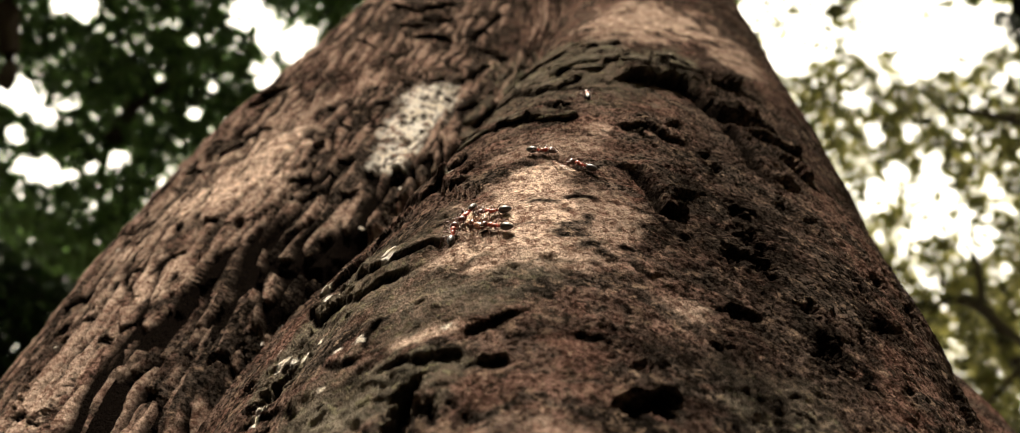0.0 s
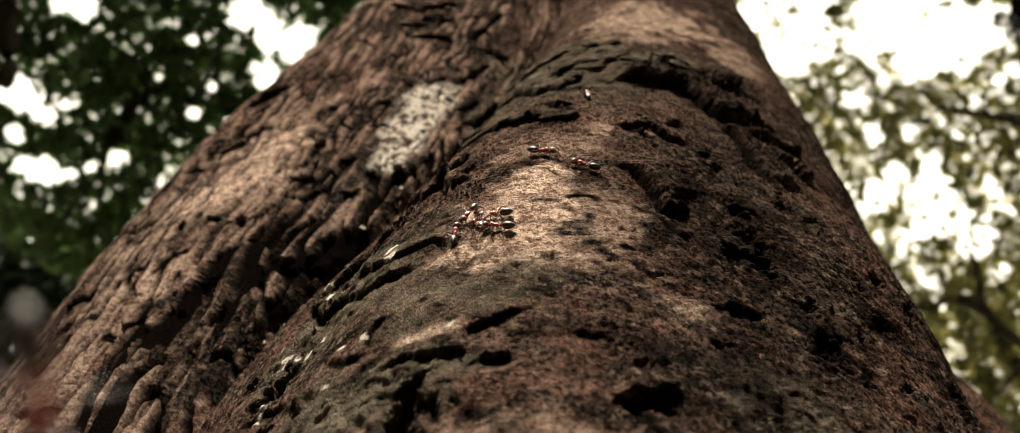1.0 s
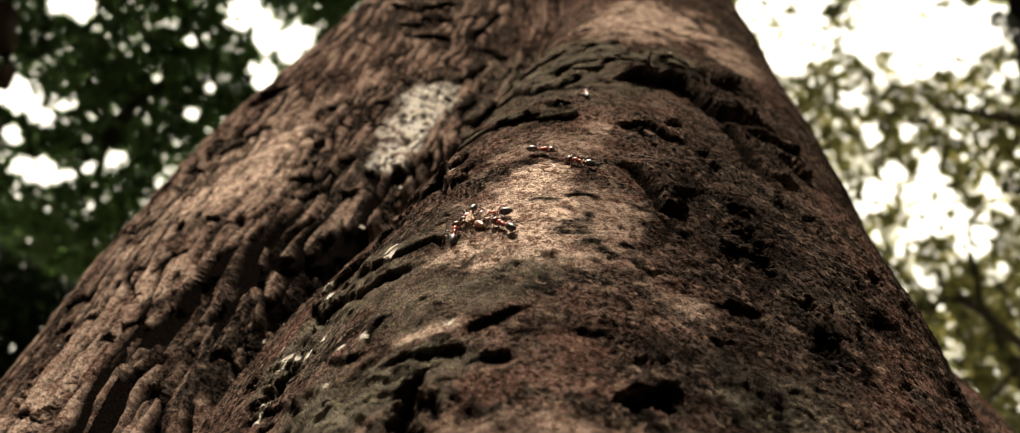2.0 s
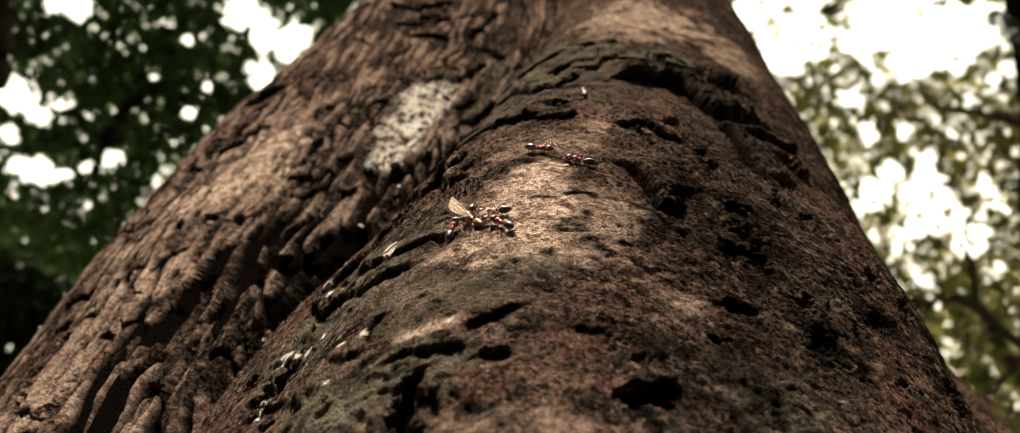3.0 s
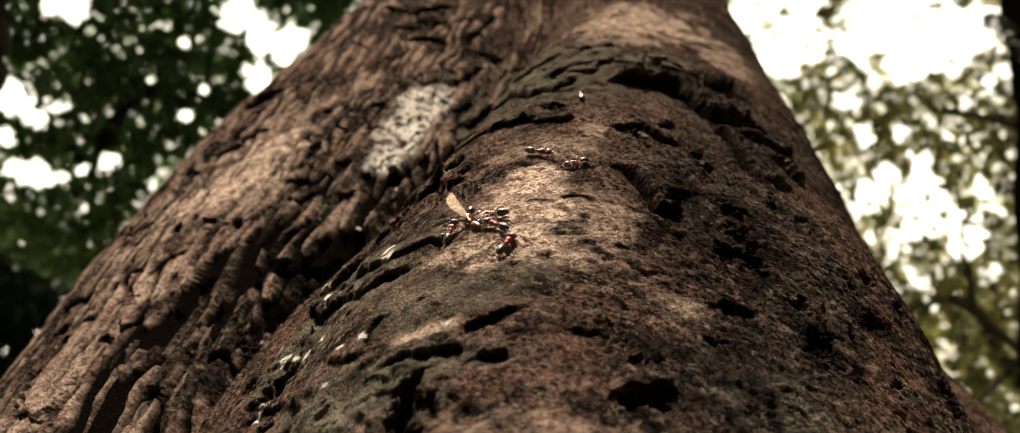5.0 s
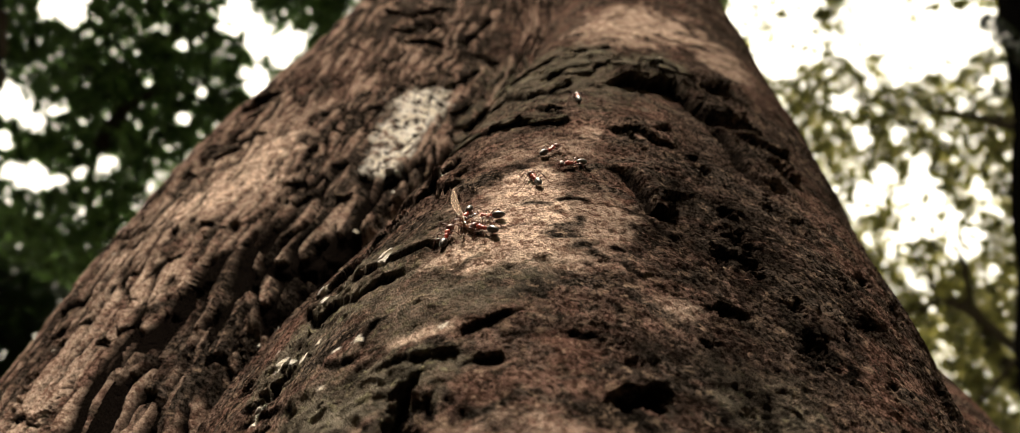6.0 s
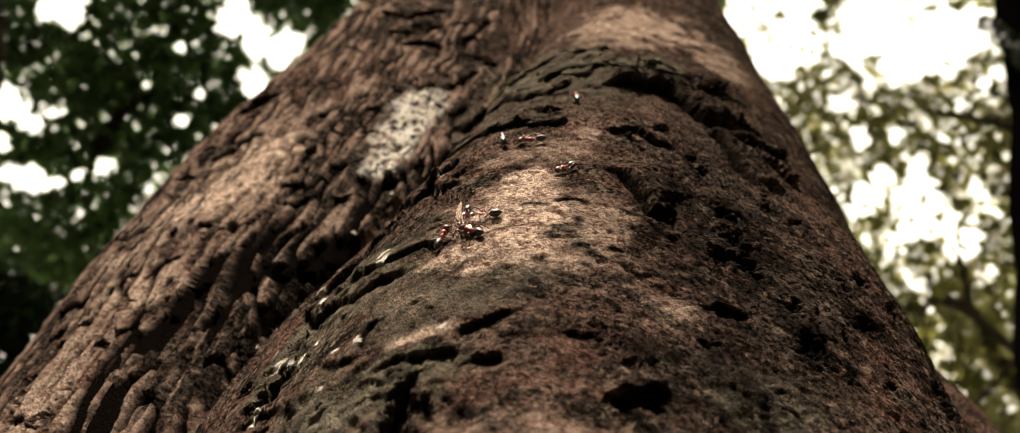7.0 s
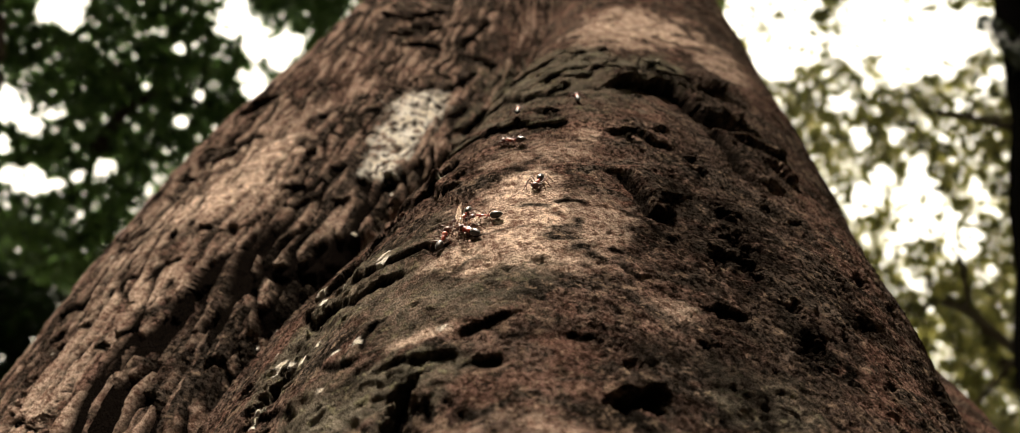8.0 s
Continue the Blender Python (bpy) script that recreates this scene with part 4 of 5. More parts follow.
# the gaps that stand out against the dark crown
BRIGHT = [
    (-42.61, 61.33, 0.18), (-40.08, 61.22, 0.22), (-38.60, 61.81, 0.14), (-42.90, 57.93, 0.18),
    (-40.88, 58.66, 0.21), (-39.75, 58.18, 0.14), (-35.43, 59.60, 0.26), (-35.83, 57.88, 0.26),
    (-39.32, 53.98, 0.22), (-39.66, 53.39, 0.21), (-40.79, 52.59, 0.22), (-45.58, 54.91, 0.14),
    (-48.15, 55.57, 0.14), (-49.71, 55.24, 0.14), (-45.73, 54.35, 0.18), (-46.81, 54.30, 0.18),
    (-49.93, 58.71, 0.21), (-50.55, 58.33, 0.14), (-32.90, 57.75, 0.13), (-27.47, 65.69, 0.14),
    (-35.10, 61.72, 0.14), (-41.49, 47.56, 0.22), (-36.21, 47.36, 0.14), (-36.83, 43.91, 0.22),
    (-38.12, 42.43, 0.18), (-38.21, 44.38, 0.13), (-41.21, 46.67, 0.13), (-32.48, 58.61, 0.13),
]
shade.gaps = [(away(a, e, 1.0) - [0, 0, EYE_Z], r) for a, e, r in BRIGHT]
thicket.gaps = shade.gaps[:]
shade.gaps += sky_gaps(3, 260, (-66, -22), (50, 68), 0.01, 0.11)
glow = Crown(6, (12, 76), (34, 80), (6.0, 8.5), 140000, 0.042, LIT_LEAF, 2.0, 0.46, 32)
glow.opening(35.79, 64.80, 2.59, 0.12)
glow.opening(37.33, 62.22, 1.46, 0.12)
glow.opening(34.01, 61.94, 0.97, 0.12)
glow.opening(44.06, 60.66, 1.78, 0.12)
glow.opening(48.98, 59.10, 1.94, 0.12)
glow.opening(51.26, 57.17, 1.46, 0.12)
glow.opening(45.17, 58.15, 1.29, 0.12)
glow.opening(48.64, 56.93, 1.13, 0.12)
glow.opening(38.74, 50.34, 1.28, 0.12)
glow.opening(39.81, 48.48, 1.14, 0.12)
glow.opening(37.85, 51.92, 0.86, 0.12)
glow.opening(35.05, 52.92, 0.97, 0.12)
glow.opening(37.28, 53.58, 0.68, 0.12)
glow.opening(42.58, 49.54, 0.74, 0.12)
glow.opening(39.65, 52.47, 0.71, 0.12)
glow.opening(42.70, 50.75, 0.80, 0.12)
glow.opening(35.00, 50.10, 0.86, 0.12)
glow.opening(34.14, 43.96, 0.46, 0.12)
glow.opening(33.67, 42.99, 0.34, 0.12)
glow.opening(37.61, 56.18, 0.46, 0.12)
glow.opening(40.53, 55.08, 0.51, 0.12)
glow.opening(37.74, 58.26, 0.51, 0.12)
glow_deep = Crown(8, (32, 80), (30, 66), (9.0, 11.0), 22000, 0.055, LIT_LEAF, 1.6, -0.25)
glow_deep.opening(38.74, 50.34, 1.83, 0.15)
glow_deep.opening(39.81, 48.48, 1.37, 0.15)
glow_deep.opening(35.34, 53.23, 1.37, 0.15)
glow_deep.opening(46.17, 58.83, 5.71, 0.05)
glow_deep.opening(37.82, 62.92, 4.57, 0.05)
glow_deep.opening(52.02, 56.72, 3.04, 0.05)
brush = Crown(12, (28, 62), (33, 46), (9.0, 10.5), 20000, 0.055, LIT_LEAF, 1.4, 0.10, 20)
glow.gaps = brush.gaps = glow_deep.gaps = sky_gaps(4, 300, (24, 62), (42, 68), 0.02, 0.18)
# Crowns added out of view to block sky light, opened towards the sun.
around = Crown(7, (80, 280), (-4, 66), (4.5, 7.0), 75000, 0.13, DARK_LEAF, 0.7, 0.85)
under = Crown(9, (-80, 80), (-5, 36), (5.0, 8.0), 26000, 0.11, DARK_LEAF, 0.9, 0.75)
around.opening(196, 60, 19, 0.03)
overhead = Crown(10, (-180, 180), (66, 90), (6.5, 8.5), 9000, 0.12, DARK_LEAF, 1.0, 0.2)
overhead.opening(-164, 62, 18, 0.03)


def wood_tree(label, foot, top, girth, crowns, limbs):
    t = tagged(new("forest_tree"), label, "tree", group="trees of the wood")
    child("trunk", limb("trunk", [foot, foot + (top - foot) * 0.5 + Vector((0.1, 0.05, 0)), top], [girth, girth * 0.75, girth * 0.3], BRANCH_BARK, 14, 0.08), t)
    for pts, radii in limbs:
        child("limb", limb("limb", [Vector(p) for p in pts], radii, BRANCH_BARK, 8, 0.05), t)
    for c in crowns:
        child("crown", c.build("crown"), t)
    return t



# The third limb is added only to darken the upper left corner.
wood_tree("tall tree with a dense dark green leafy crown", Vector((-6.2, 3.4, 0)), Vector((-5.2, 3.0, 7.5)), 0.2, [shade, thicket],
    [((away(-39.43, 58.85, 5.60), away(-40.72, 57.15, 5.50), away(-40.86, 54.30, 5.40)), [0.02, 0.03, 0.045]), ((away(-39.43, 58.85, 5.60), away(-31.21, 59.82, 5.70)), [0.02, 0.008]), ((away(-56.68, 57.79, 4.20), away(-50.55, 53.32, 4.00)), [0.05, 0.03])])
wood_tree("tall tree with a thin sunlit yellow-green crown", Vector((7.6, 5.2, 0)), Vector((6.4, 4.4, 9.0)), 0.16, [glow, glow_deep, brush],
    [((away(37.56, 39.59, 6.50), away(37.19, 44.97, 6.60), away(35.62, 47.50, 6.80)), [0.05, 0.035, 0.015]), ((away(50.05, 50.88, 6.50), away(43.82, 54.98, 6.90)), [0.03, 0.01]), ((away(38.50, 42.55, 5.60), away(37.24, 45.02, 5.70), away(35.59, 46.80, 5.80), away(33.37, 46.70, 5.90)), [0.028, 0.024, 0.016, 0.008]), ((away(37.13, 45.38, 5.70), away(38.65, 47.54, 5.80), away(38.86, 48.66, 5.90)), [0.02, 0.015, 0.008]), ((away(34.38, 40.73, 4.60), away(36.46, 41.64, 4.60), away(38.80, 42.40, 4.60)), [0.007, 0.010, 0.014]), ((away(48.57, 52.17, 5.50), away(46.15, 53.65, 5.60), away(43.56, 55.31, 5.70)), [0.022, 0.016, 0.008])])
# Three trees added out of view to carry the light-blocking crowns.
wood_tree("unseen tree with dark foliage, added to block sky light", Vector((1.5, -5.5, 0)), Vector((1.2, -5.0, 6.5)), 0.2, [around], [])
wood_tree("unseen low dark tree, added to block light from the horizon", Vector((-1.5, 7.0, 0)), Vector((-1.2, 6.5, 5.0)), 0.12, [under], [])
wood_tree("slender tree added mostly out of view to block overhead light", Vector((-4.4, -0.9, 0)), Vector((-3.4, -0.3, 7.5)), 0.14, [overhead], [])
edge = tagged(new("sapling"), "dark slender stem of a sapling", "tree")
child("stem", limb("stem", [Vector((1.75, 1.05, 0)), away(38.13, 38.65, 2.20), away(45.10, 47.60, 2.50), away(57.60, 57.50, 2.90)], [0.06, 0.055, 0.05, 0.05], SHADED_BARK, 12, 0.03), edge)
child("twig", limb("twig", [away(51.59, 54.11, 2.78), away(52.55, 55.44, 2.70), away(53.58, 56.76, 2.66)], [0.014, 0.009, 0.004], SHADED_BARK, 7, 0.02), edge)
# Sprig leaves are coloured near black to stand for backlight.
sprig = Crown(21, (52.0, 53.7), (53.4, 57.2), (2.55, 2.75), 260, 0.016, BACKLIT_LEAF, 0.5, 0.5)
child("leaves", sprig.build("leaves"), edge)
# ---- end of canopy data ----
# ---- end of canopy ----


# ---- insects ----
def chitin(name, dark, light, rough):
    m, nt, bs = material(name)
    nt.links.new(mixed(nt, noise_of(nt, 900, 3, 0.5, 0.3, 0.7), dark, light), bs.inputs["Base Color"])
    bs.inputs["Roughness"].default_value = rough
    bs.inputs["IOR"].default_value = 1.6
    bs.inputs["Coat Weight"].default_value = 0.2
    bs.inputs["Coat Roughness"].default_value = 0.2
    bump(nt, bs, noise_of(nt, 4000, 2, 0.5, 0, 1), 0.3, 0.0001)
    return m


RED = chitin("red_chitin", (0.24, 0.026, 0.014), (0.46, 0.075, 0.036), 0.40)
BLACK = chitin("black_chitin", (0.010, 0.007, 0.006), (0.030, 0.018, 0.014), 0.38)
HEAD = chitin("head_chitin", (0.045, 0.012, 0.008), (0.12, 0.028, 0.016), 0.38)
LIMB = chitin("limb_chitin", (0.07, 0.020, 0.012), (0.13, 0.040, 0.024), 0.4)
AMBER = chitin("amber_chitin", (0.12, 0.045, 0.025), (0.25, 0.115, 0.065), 0.35)
MM = 0.001


def mesh_of(bm, name, mat, smooth=True):
    bmesh.ops.recalc_face_normals(bm, faces=bm.faces)
    for f in bm.faces:
        f.smooth = smooth
    me = bpy.data.meshes.new(name)
    bm.to_mesh(me)
    bm.free()
    me.materials.append(mat)
    return me


def lathe(name, profile, mat, flat=1.0, sides=18, bend=0.0):
    """A body turned about x from (x, radius, z of the centre) in millimetres, flattened by flat."""
    bm = bmesh.new()
    rings = []
    for x, r, zc in profile:
        rings.append([bm.verts.new((x * MM, r * MM * math.cos(6.28319 * k / sides), (zc + r * flat * math.sin(6.28319 * k / sides) + bend * x * x) * MM)) for k in range(sides)])
    for r0, r1 in zip(rings, rings[1:]):
        for k in range(sides):
            bm.faces.new((r0[k], r0[(k + 1) % sides], r1[(k + 1) % sides], r1[k]))
    bm.faces.new(rings[0])
    bm.faces.new(rings[-1][::-1])
    return mesh_of(bm, name, mat)


def swell(x0, x1, zc, r, n=11, nose=0.5, tail=0.5):
    """Profile of a rounded body from x0 to x1; nose and tail blunt or sharpen its ends."""
    out = []
    for i in range(n):
        u = 0.5 - 0.5 * math.cos(math.pi * (i + 0.12) / (n - 0.76))
        out.append((x0 + (x1 - x0) * u, r * (u ** tail * (1 - u) ** nose) / (0.5 ** (tail + nose)), zc))
    return out


def wire(name, points, radii, mat, sides=7):
    """A thin jointed limb through points in millimetres."""
    bm = bmesh.new()
    rings = []
    pts = [Vector(p) for p in points]
    for i, p in enumerate(pts):
        d = (pts[min(i + 1, len(pts) - 1)] - pts[max(i - 1, 0)]).normalized()
        u = d.cross(Vector((0.3, 0.2, 1))).normalized()
        v = d.cross(u)
        rings.append([bm.verts.new((p + (u * math.cos(6.28319 * k / sides) + v * math.sin(6.28319 * k / sides)) * radii[i]) * MM) for k in range(sides)])
    for r0, r1 in zip(rings, rings[1:]):
        for k in range(sides):
            bm.faces.new((r0[k], r0[(k + 1) % sides], r1[(k + 1) % sides], r1[k]))
    bm.faces.new(rings[0])
    bm.faces.new(rings[-1])
    return mesh_of(bm, name, mat)


def ball(name, centre, radii, mat):
    bm = bmesh.new()
    bmesh.ops.create_uvsphere(bm, u_segments=10, v_segments=7, radius=1)
    for v in bm.verts:
        v.co = Vector([c + r * k for c, r, k in zip(centre, radii, v.co)]) * MM
    return mesh_of(bm, name, mat)


def leg_mesh(reach, forward, mat):
    """A leg from its hip at the origin: coxa, femur up and out, tibia down, thin tarsus on the ground 1.1 mm below."""
    s = 1 if reach > 0 else -1
    a = abs(reach)
    return wire("leg", [(0, 0, 0), (0.15 * forward, s * 0.35, -0.12), (0.45 * forward, s * 0.30 * a, 0.55), (0.62 * forward, s * 0.46 * a, 0.88), (0.72 * forward, s * 0.53 * a, 0.72),
                        (0.92 * forward, s * 0.74 * a, -0.30), (1.0 * forward, s * 0.82 * a, -0.78), (1.15 * forward, s * a, -1.08)],
                [0.20, 0.13, 0.15, 0.11, 0.11, 0.10, 0.065, 0.04], mat)


def build_ant(label):
    ant = tagged(new("ant"), label, "ant", group="ants on the bark")
    thorax = [(-0.95, 0.22, 1.15), (-0.8, 0.42, 1.22), (-0.45, 0.52, 1.35), (-0.1, 0.50, 1.42), (0.12, 0.44, 1.38), (0.35, 0.56, 1.46), (0.75, 0.68, 1.52), (1.15, 0.66, 1.50), (1.5, 0.48, 1.44), (1.75, 0.26, 1.38), (1.9, 0.2, 1.36)]
    child("thorax", lathe("thorax", thorax, RED, 0.92), ant, "red-brown thorax")
    head = child("head", lathe("head", [(1.75, 0.22, 1.4), (1.88, 0.62, 1.42), (2.1, 0.88, 1.45), (2.45, 1.0, 1.46), (2.85, 0.96, 1.42), (3.2, 0.78, 1.36), (3.45, 0.55, 1.3), (3.6, 0.28, 1.26)], HEAD, 0.8), ant, "dark glossy head")
    for s in (1, -1):
        child("mandible", wire("mandible", [(3.35, 0.42 * s, 1.2), (3.75, 0.50 * s, 1.12), (4.05, 0.34 * s, 1.08), (4.2, 0.1 * s, 1.05)], [0.17, 0.15, 0.11, 0.03], HEAD), head)
        child("eye", ball("eye", (2.6, 0.86 * s, 1.75), (0.24, 0.12, 0.2), BLACK), head)
        child("antenna", wire("antenna", [(3.25, 0.3 * s, 1.62), (3.4, 0.9 * s, 2.1), (3.55, 1.6 * s, 2.35), (3.7, 1.75 * s, 2.3), (4.3, 1.75 * s, 1.8), (4.9, 1.65 * s, 1.25), (5.2, 1.6 * s, 1.05)], [0.08, 0.07, 0.075, 0.07, 0.075, 0.08, 0.05], LIMB), head)
    child("petiole", lathe("petiole", [(-1.75, 0.14, 1.15), (-1.6, 0.2, 1.2), (-1.4, 0.3, 1.42), (-1.25, 0.32, 1.45), (-1.1, 0.2, 1.2), (-0.9, 0.17, 1.12)], RED, 1.25), ant)
    g = []
    for x, r, zc in swell(-4.8, -1.65, 1.35, 0.92, 15, 0.42, 0.62):
        g.append((x, r * (1 - 0.03 * (0.5 + 0.5 * math.cos(x * 7.5))), zc))
    child("gaster", lathe("gaster", g, BLACK, 0.95, 20), ant, "glossy black gaster")
    for x, fwd, reach in ((1.2, 1.9, 3.0), (0.45, -0.5, 3.3), (-0.25, -2.7, 3.4)):
        for s in (1, -1):
            leg = child("leg", leg_mesh(reach * s, fwd, LIMB), ant)
            leg.location = (x * MM, 0.42 * s * MM, 1.1 * MM)
    return ant


def membrane():
    m, nt, bs = material("wing_membrane")
    nt.links.new(mixed(nt, noise_of(nt, 500), (0.82, 0.60, 0.45), (0.94, 0.80, 0.67)), bs.inputs["Base Color"])
    bs.inputs["Roughness"].default_value = 0.3
    bs.inputs["Transmission Weight"].default_value = 0.25
    bs.inputs["IOR"].default_value = 1.1
    tl = node(nt, "ShaderNodeBsdfTranslucent", Color=(0.92, 0.74, 0.58, 1))
    mx = nt.nodes.new("ShaderNodeMixShader")
    mx.inputs[0].default_value = 0.5
    nt.links.new(bs.outputs[0], mx.inputs[1])
    nt.links.new(tl.outputs[0], mx.inputs[2])
    clear = nt.nodes.new("ShaderNodeBsdfTransparent")
    thin = nt.nodes.new("ShaderNodeMixShader")
    thin.inputs[0].default_value = 0.7
    nt.links.new(mx.outputs[0], thin.inputs[1])
    nt.links.new(clear.outputs[0], thin.inputs[2])
    nt.links.new(thin.outputs[0], nt.nodes["Material Output"].inputs[0])
    return m


WING = membrane()


def wing_mesh(length, width):
    """A narrow wing along x from its root: a thin rippled membrane with a thickened front edge."""
    bm = bmesh.new()
    n, k = 16, 6
    grid = []
    for i in range(n + 1):
        u = i / n
        w = width * (0.12 + 1.15 * u ** 0.8 * (1 - u ** 5) ** 0.7)
        grid.append([bm.verts.new((u * length * MM, (0.25 * width - (j / k) * w) * MM, 0.06 * width * math.sin(j * 2.2 + u * 3) * u * MM)) for j in range(k + 1)])
    for i in range(n):
        for j in range(k):
            bm.faces.new((grid[i][j], grid[i + 1][j], grid[i + 1][j + 1], grid[i][j + 1]))
    r = bmesh.ops.extrude_face_region(bm, geom=bm.faces[:])
    for v in r["geom"]:
        if isinstance(v, bmesh.types.BMVert):
            v.co.z += 0.03 * MM
    return mesh_of(bm, "wing", WING)


def wing_part(length, width, parent):
    w = child("wing", wing_mesh(length, width), parent, "translucent amber wing")
    for y in (0.22, -0.1, -0.42):
        child("vein", wire("vein", [(0, 0.2 * y, 0.03), (0.5 * length, y * width * 0.75, 0.05), (0.93 * length, y * width * 0.9 - 0.1 * width, 0.03)], [0.09, 0.06, 0.03], AMBER, 5), w)
    return w


def build_prey():
    prey = tagged(new("winged_insect"), "amber winged insect held down by the ants", "insect")
    child("head", ball("head", (2.3, 0, 1.0), (0.7, 0.75, 0.6), AMBER), prey)
    child("thorax", lathe("thorax", swell(-0.6, 1.8, 1.1, 0.8), AMBER), prey)
    child("abdomen", lathe("abdomen", swell(-4.4, -0.3, 1.0, 0.95, 13, 0.5, 0.7), AMBER, 0.85), prey)
    for x, fwd in ((1.2, 1.5), (0.5, -0.4), (-0.1, -2.0)):
        for s in (1, -1):
            leg = child("leg", leg_mesh(2.6 * s, fwd, AMBER), prey)
            leg.location = (x * MM, 0.4 * s * MM, 1.0 * MM)
    return prey


def on_bark(th, z, heading, lift=0.0, pitch=0.0):
    """A pose on the bark: heading in degrees from straight up the trunk towards +th; lift in millimetres; pitch lifts the front."""
    def smooth(a, b):
        ax, ay = trunk_axis(b)
        r = trunk_radius(a, b)[0]
        return np.array([ax + r * np.sin(a), ay - r * np.cos(a), b + EYE_Z])
    t, h = np.float64(th), np.float64(z)
    east, north = smooth(t + 0.03, h) - smooth(t - 0.03, h), smooth(t, h + 0.004) - smooth(t, h - 0.004)
    east, north = Vector(east).normalized(), Vector(north)
    north = (north - east * north.dot(east)).normalized()
    up = east.cross(north).normalized()
    a = radians(heading)
    fwd = (north * math.cos(a) + east * math.sin(a)).normalized()
    side = up.cross(fwd)
    k = np.array([0, 1, -1, 0, 0]) * 0.008, np.array([0, 0, 0, 1, -1]) * 0.001
    rise = float(np.mean(bark(t + k[0], h + k[1])[0]))
    place = Vector(smooth(t, h)) + up * (rise + lift * MM)
    m = Matrix((fwd, side, up)).transposed().to_4x4()
    m.translation = place
    return m @ pose(0, 0, 0, 0, -pitch, 0)


def stride(ant, start, end, pace=0.16):
    """Keys the legs of a walking ant: two sets of three legs swing in turn."""
    legs = [c for c in ant.children if c.name.startswith("leg")]
    for i, leg in enumerate(legs):
        base, side = leg.location.copy(), 1 if i % 2 == 0 else -1
        flip = 1 if i in (0, 3, 4) else -1
        rows, t, k = [(0.0, Matrix.Translation(base))], start, 0
        while t < end:
            sw = 16 * flip * (1 if k % 2 == 0 else -1)
            rows.append((t, Matrix.Translation(base) @ pose(0, 0, 0, max(0, sw) * 0.5 * side, 0, sw * side)))
            t, k = t + pace / 2, k + 1
        rows += [(end + 0.05, Matrix.Translation(base)), (8.0, Matrix.Translation(base))] if end < 7.9 else [(8.0, Matrix.Translation(base))]
        walk(leg, rows)


# ---- ants data ----
ant_a = build_ant("red and black ant tugging at a winged insect")
ant_b = copy_thing(ant_a, Matrix())
ant_c = copy_thing(ant_a, Matrix())
ant_d = copy_thing(ant_a, Matrix())
ant_e = tagged(copy_thing(ant_a, Matrix()), "red and black ant meeting another on bare bark")
ant_f = tagged(copy_thing(ant_a, Matrix()), "red and black ant carrying a torn wing")
ant_g = tagged(copy_thing(ant_a, Matrix()), "red and black ant hurrying up the bark")
ant_h = tagged(copy_thing(ant_a, Matrix()), "red and black ant resting under a bark edge")
ant_x = tagged(copy_thing(ant_a, Matrix()), "red and black ant dropping past the trunk")
prey = build_prey()
wing_up = wing_part(8.8, 2.9, prey)
wing_low = wing_part(6.5, 2.6, prey)
wing_side = wing_part(4.5, 2.4, prey)
loose_wing = tagged(new("torn_wing"), "torn pale amber insect wing", "insect wing")
wing_part(8.5, 2.0, loose_wing)


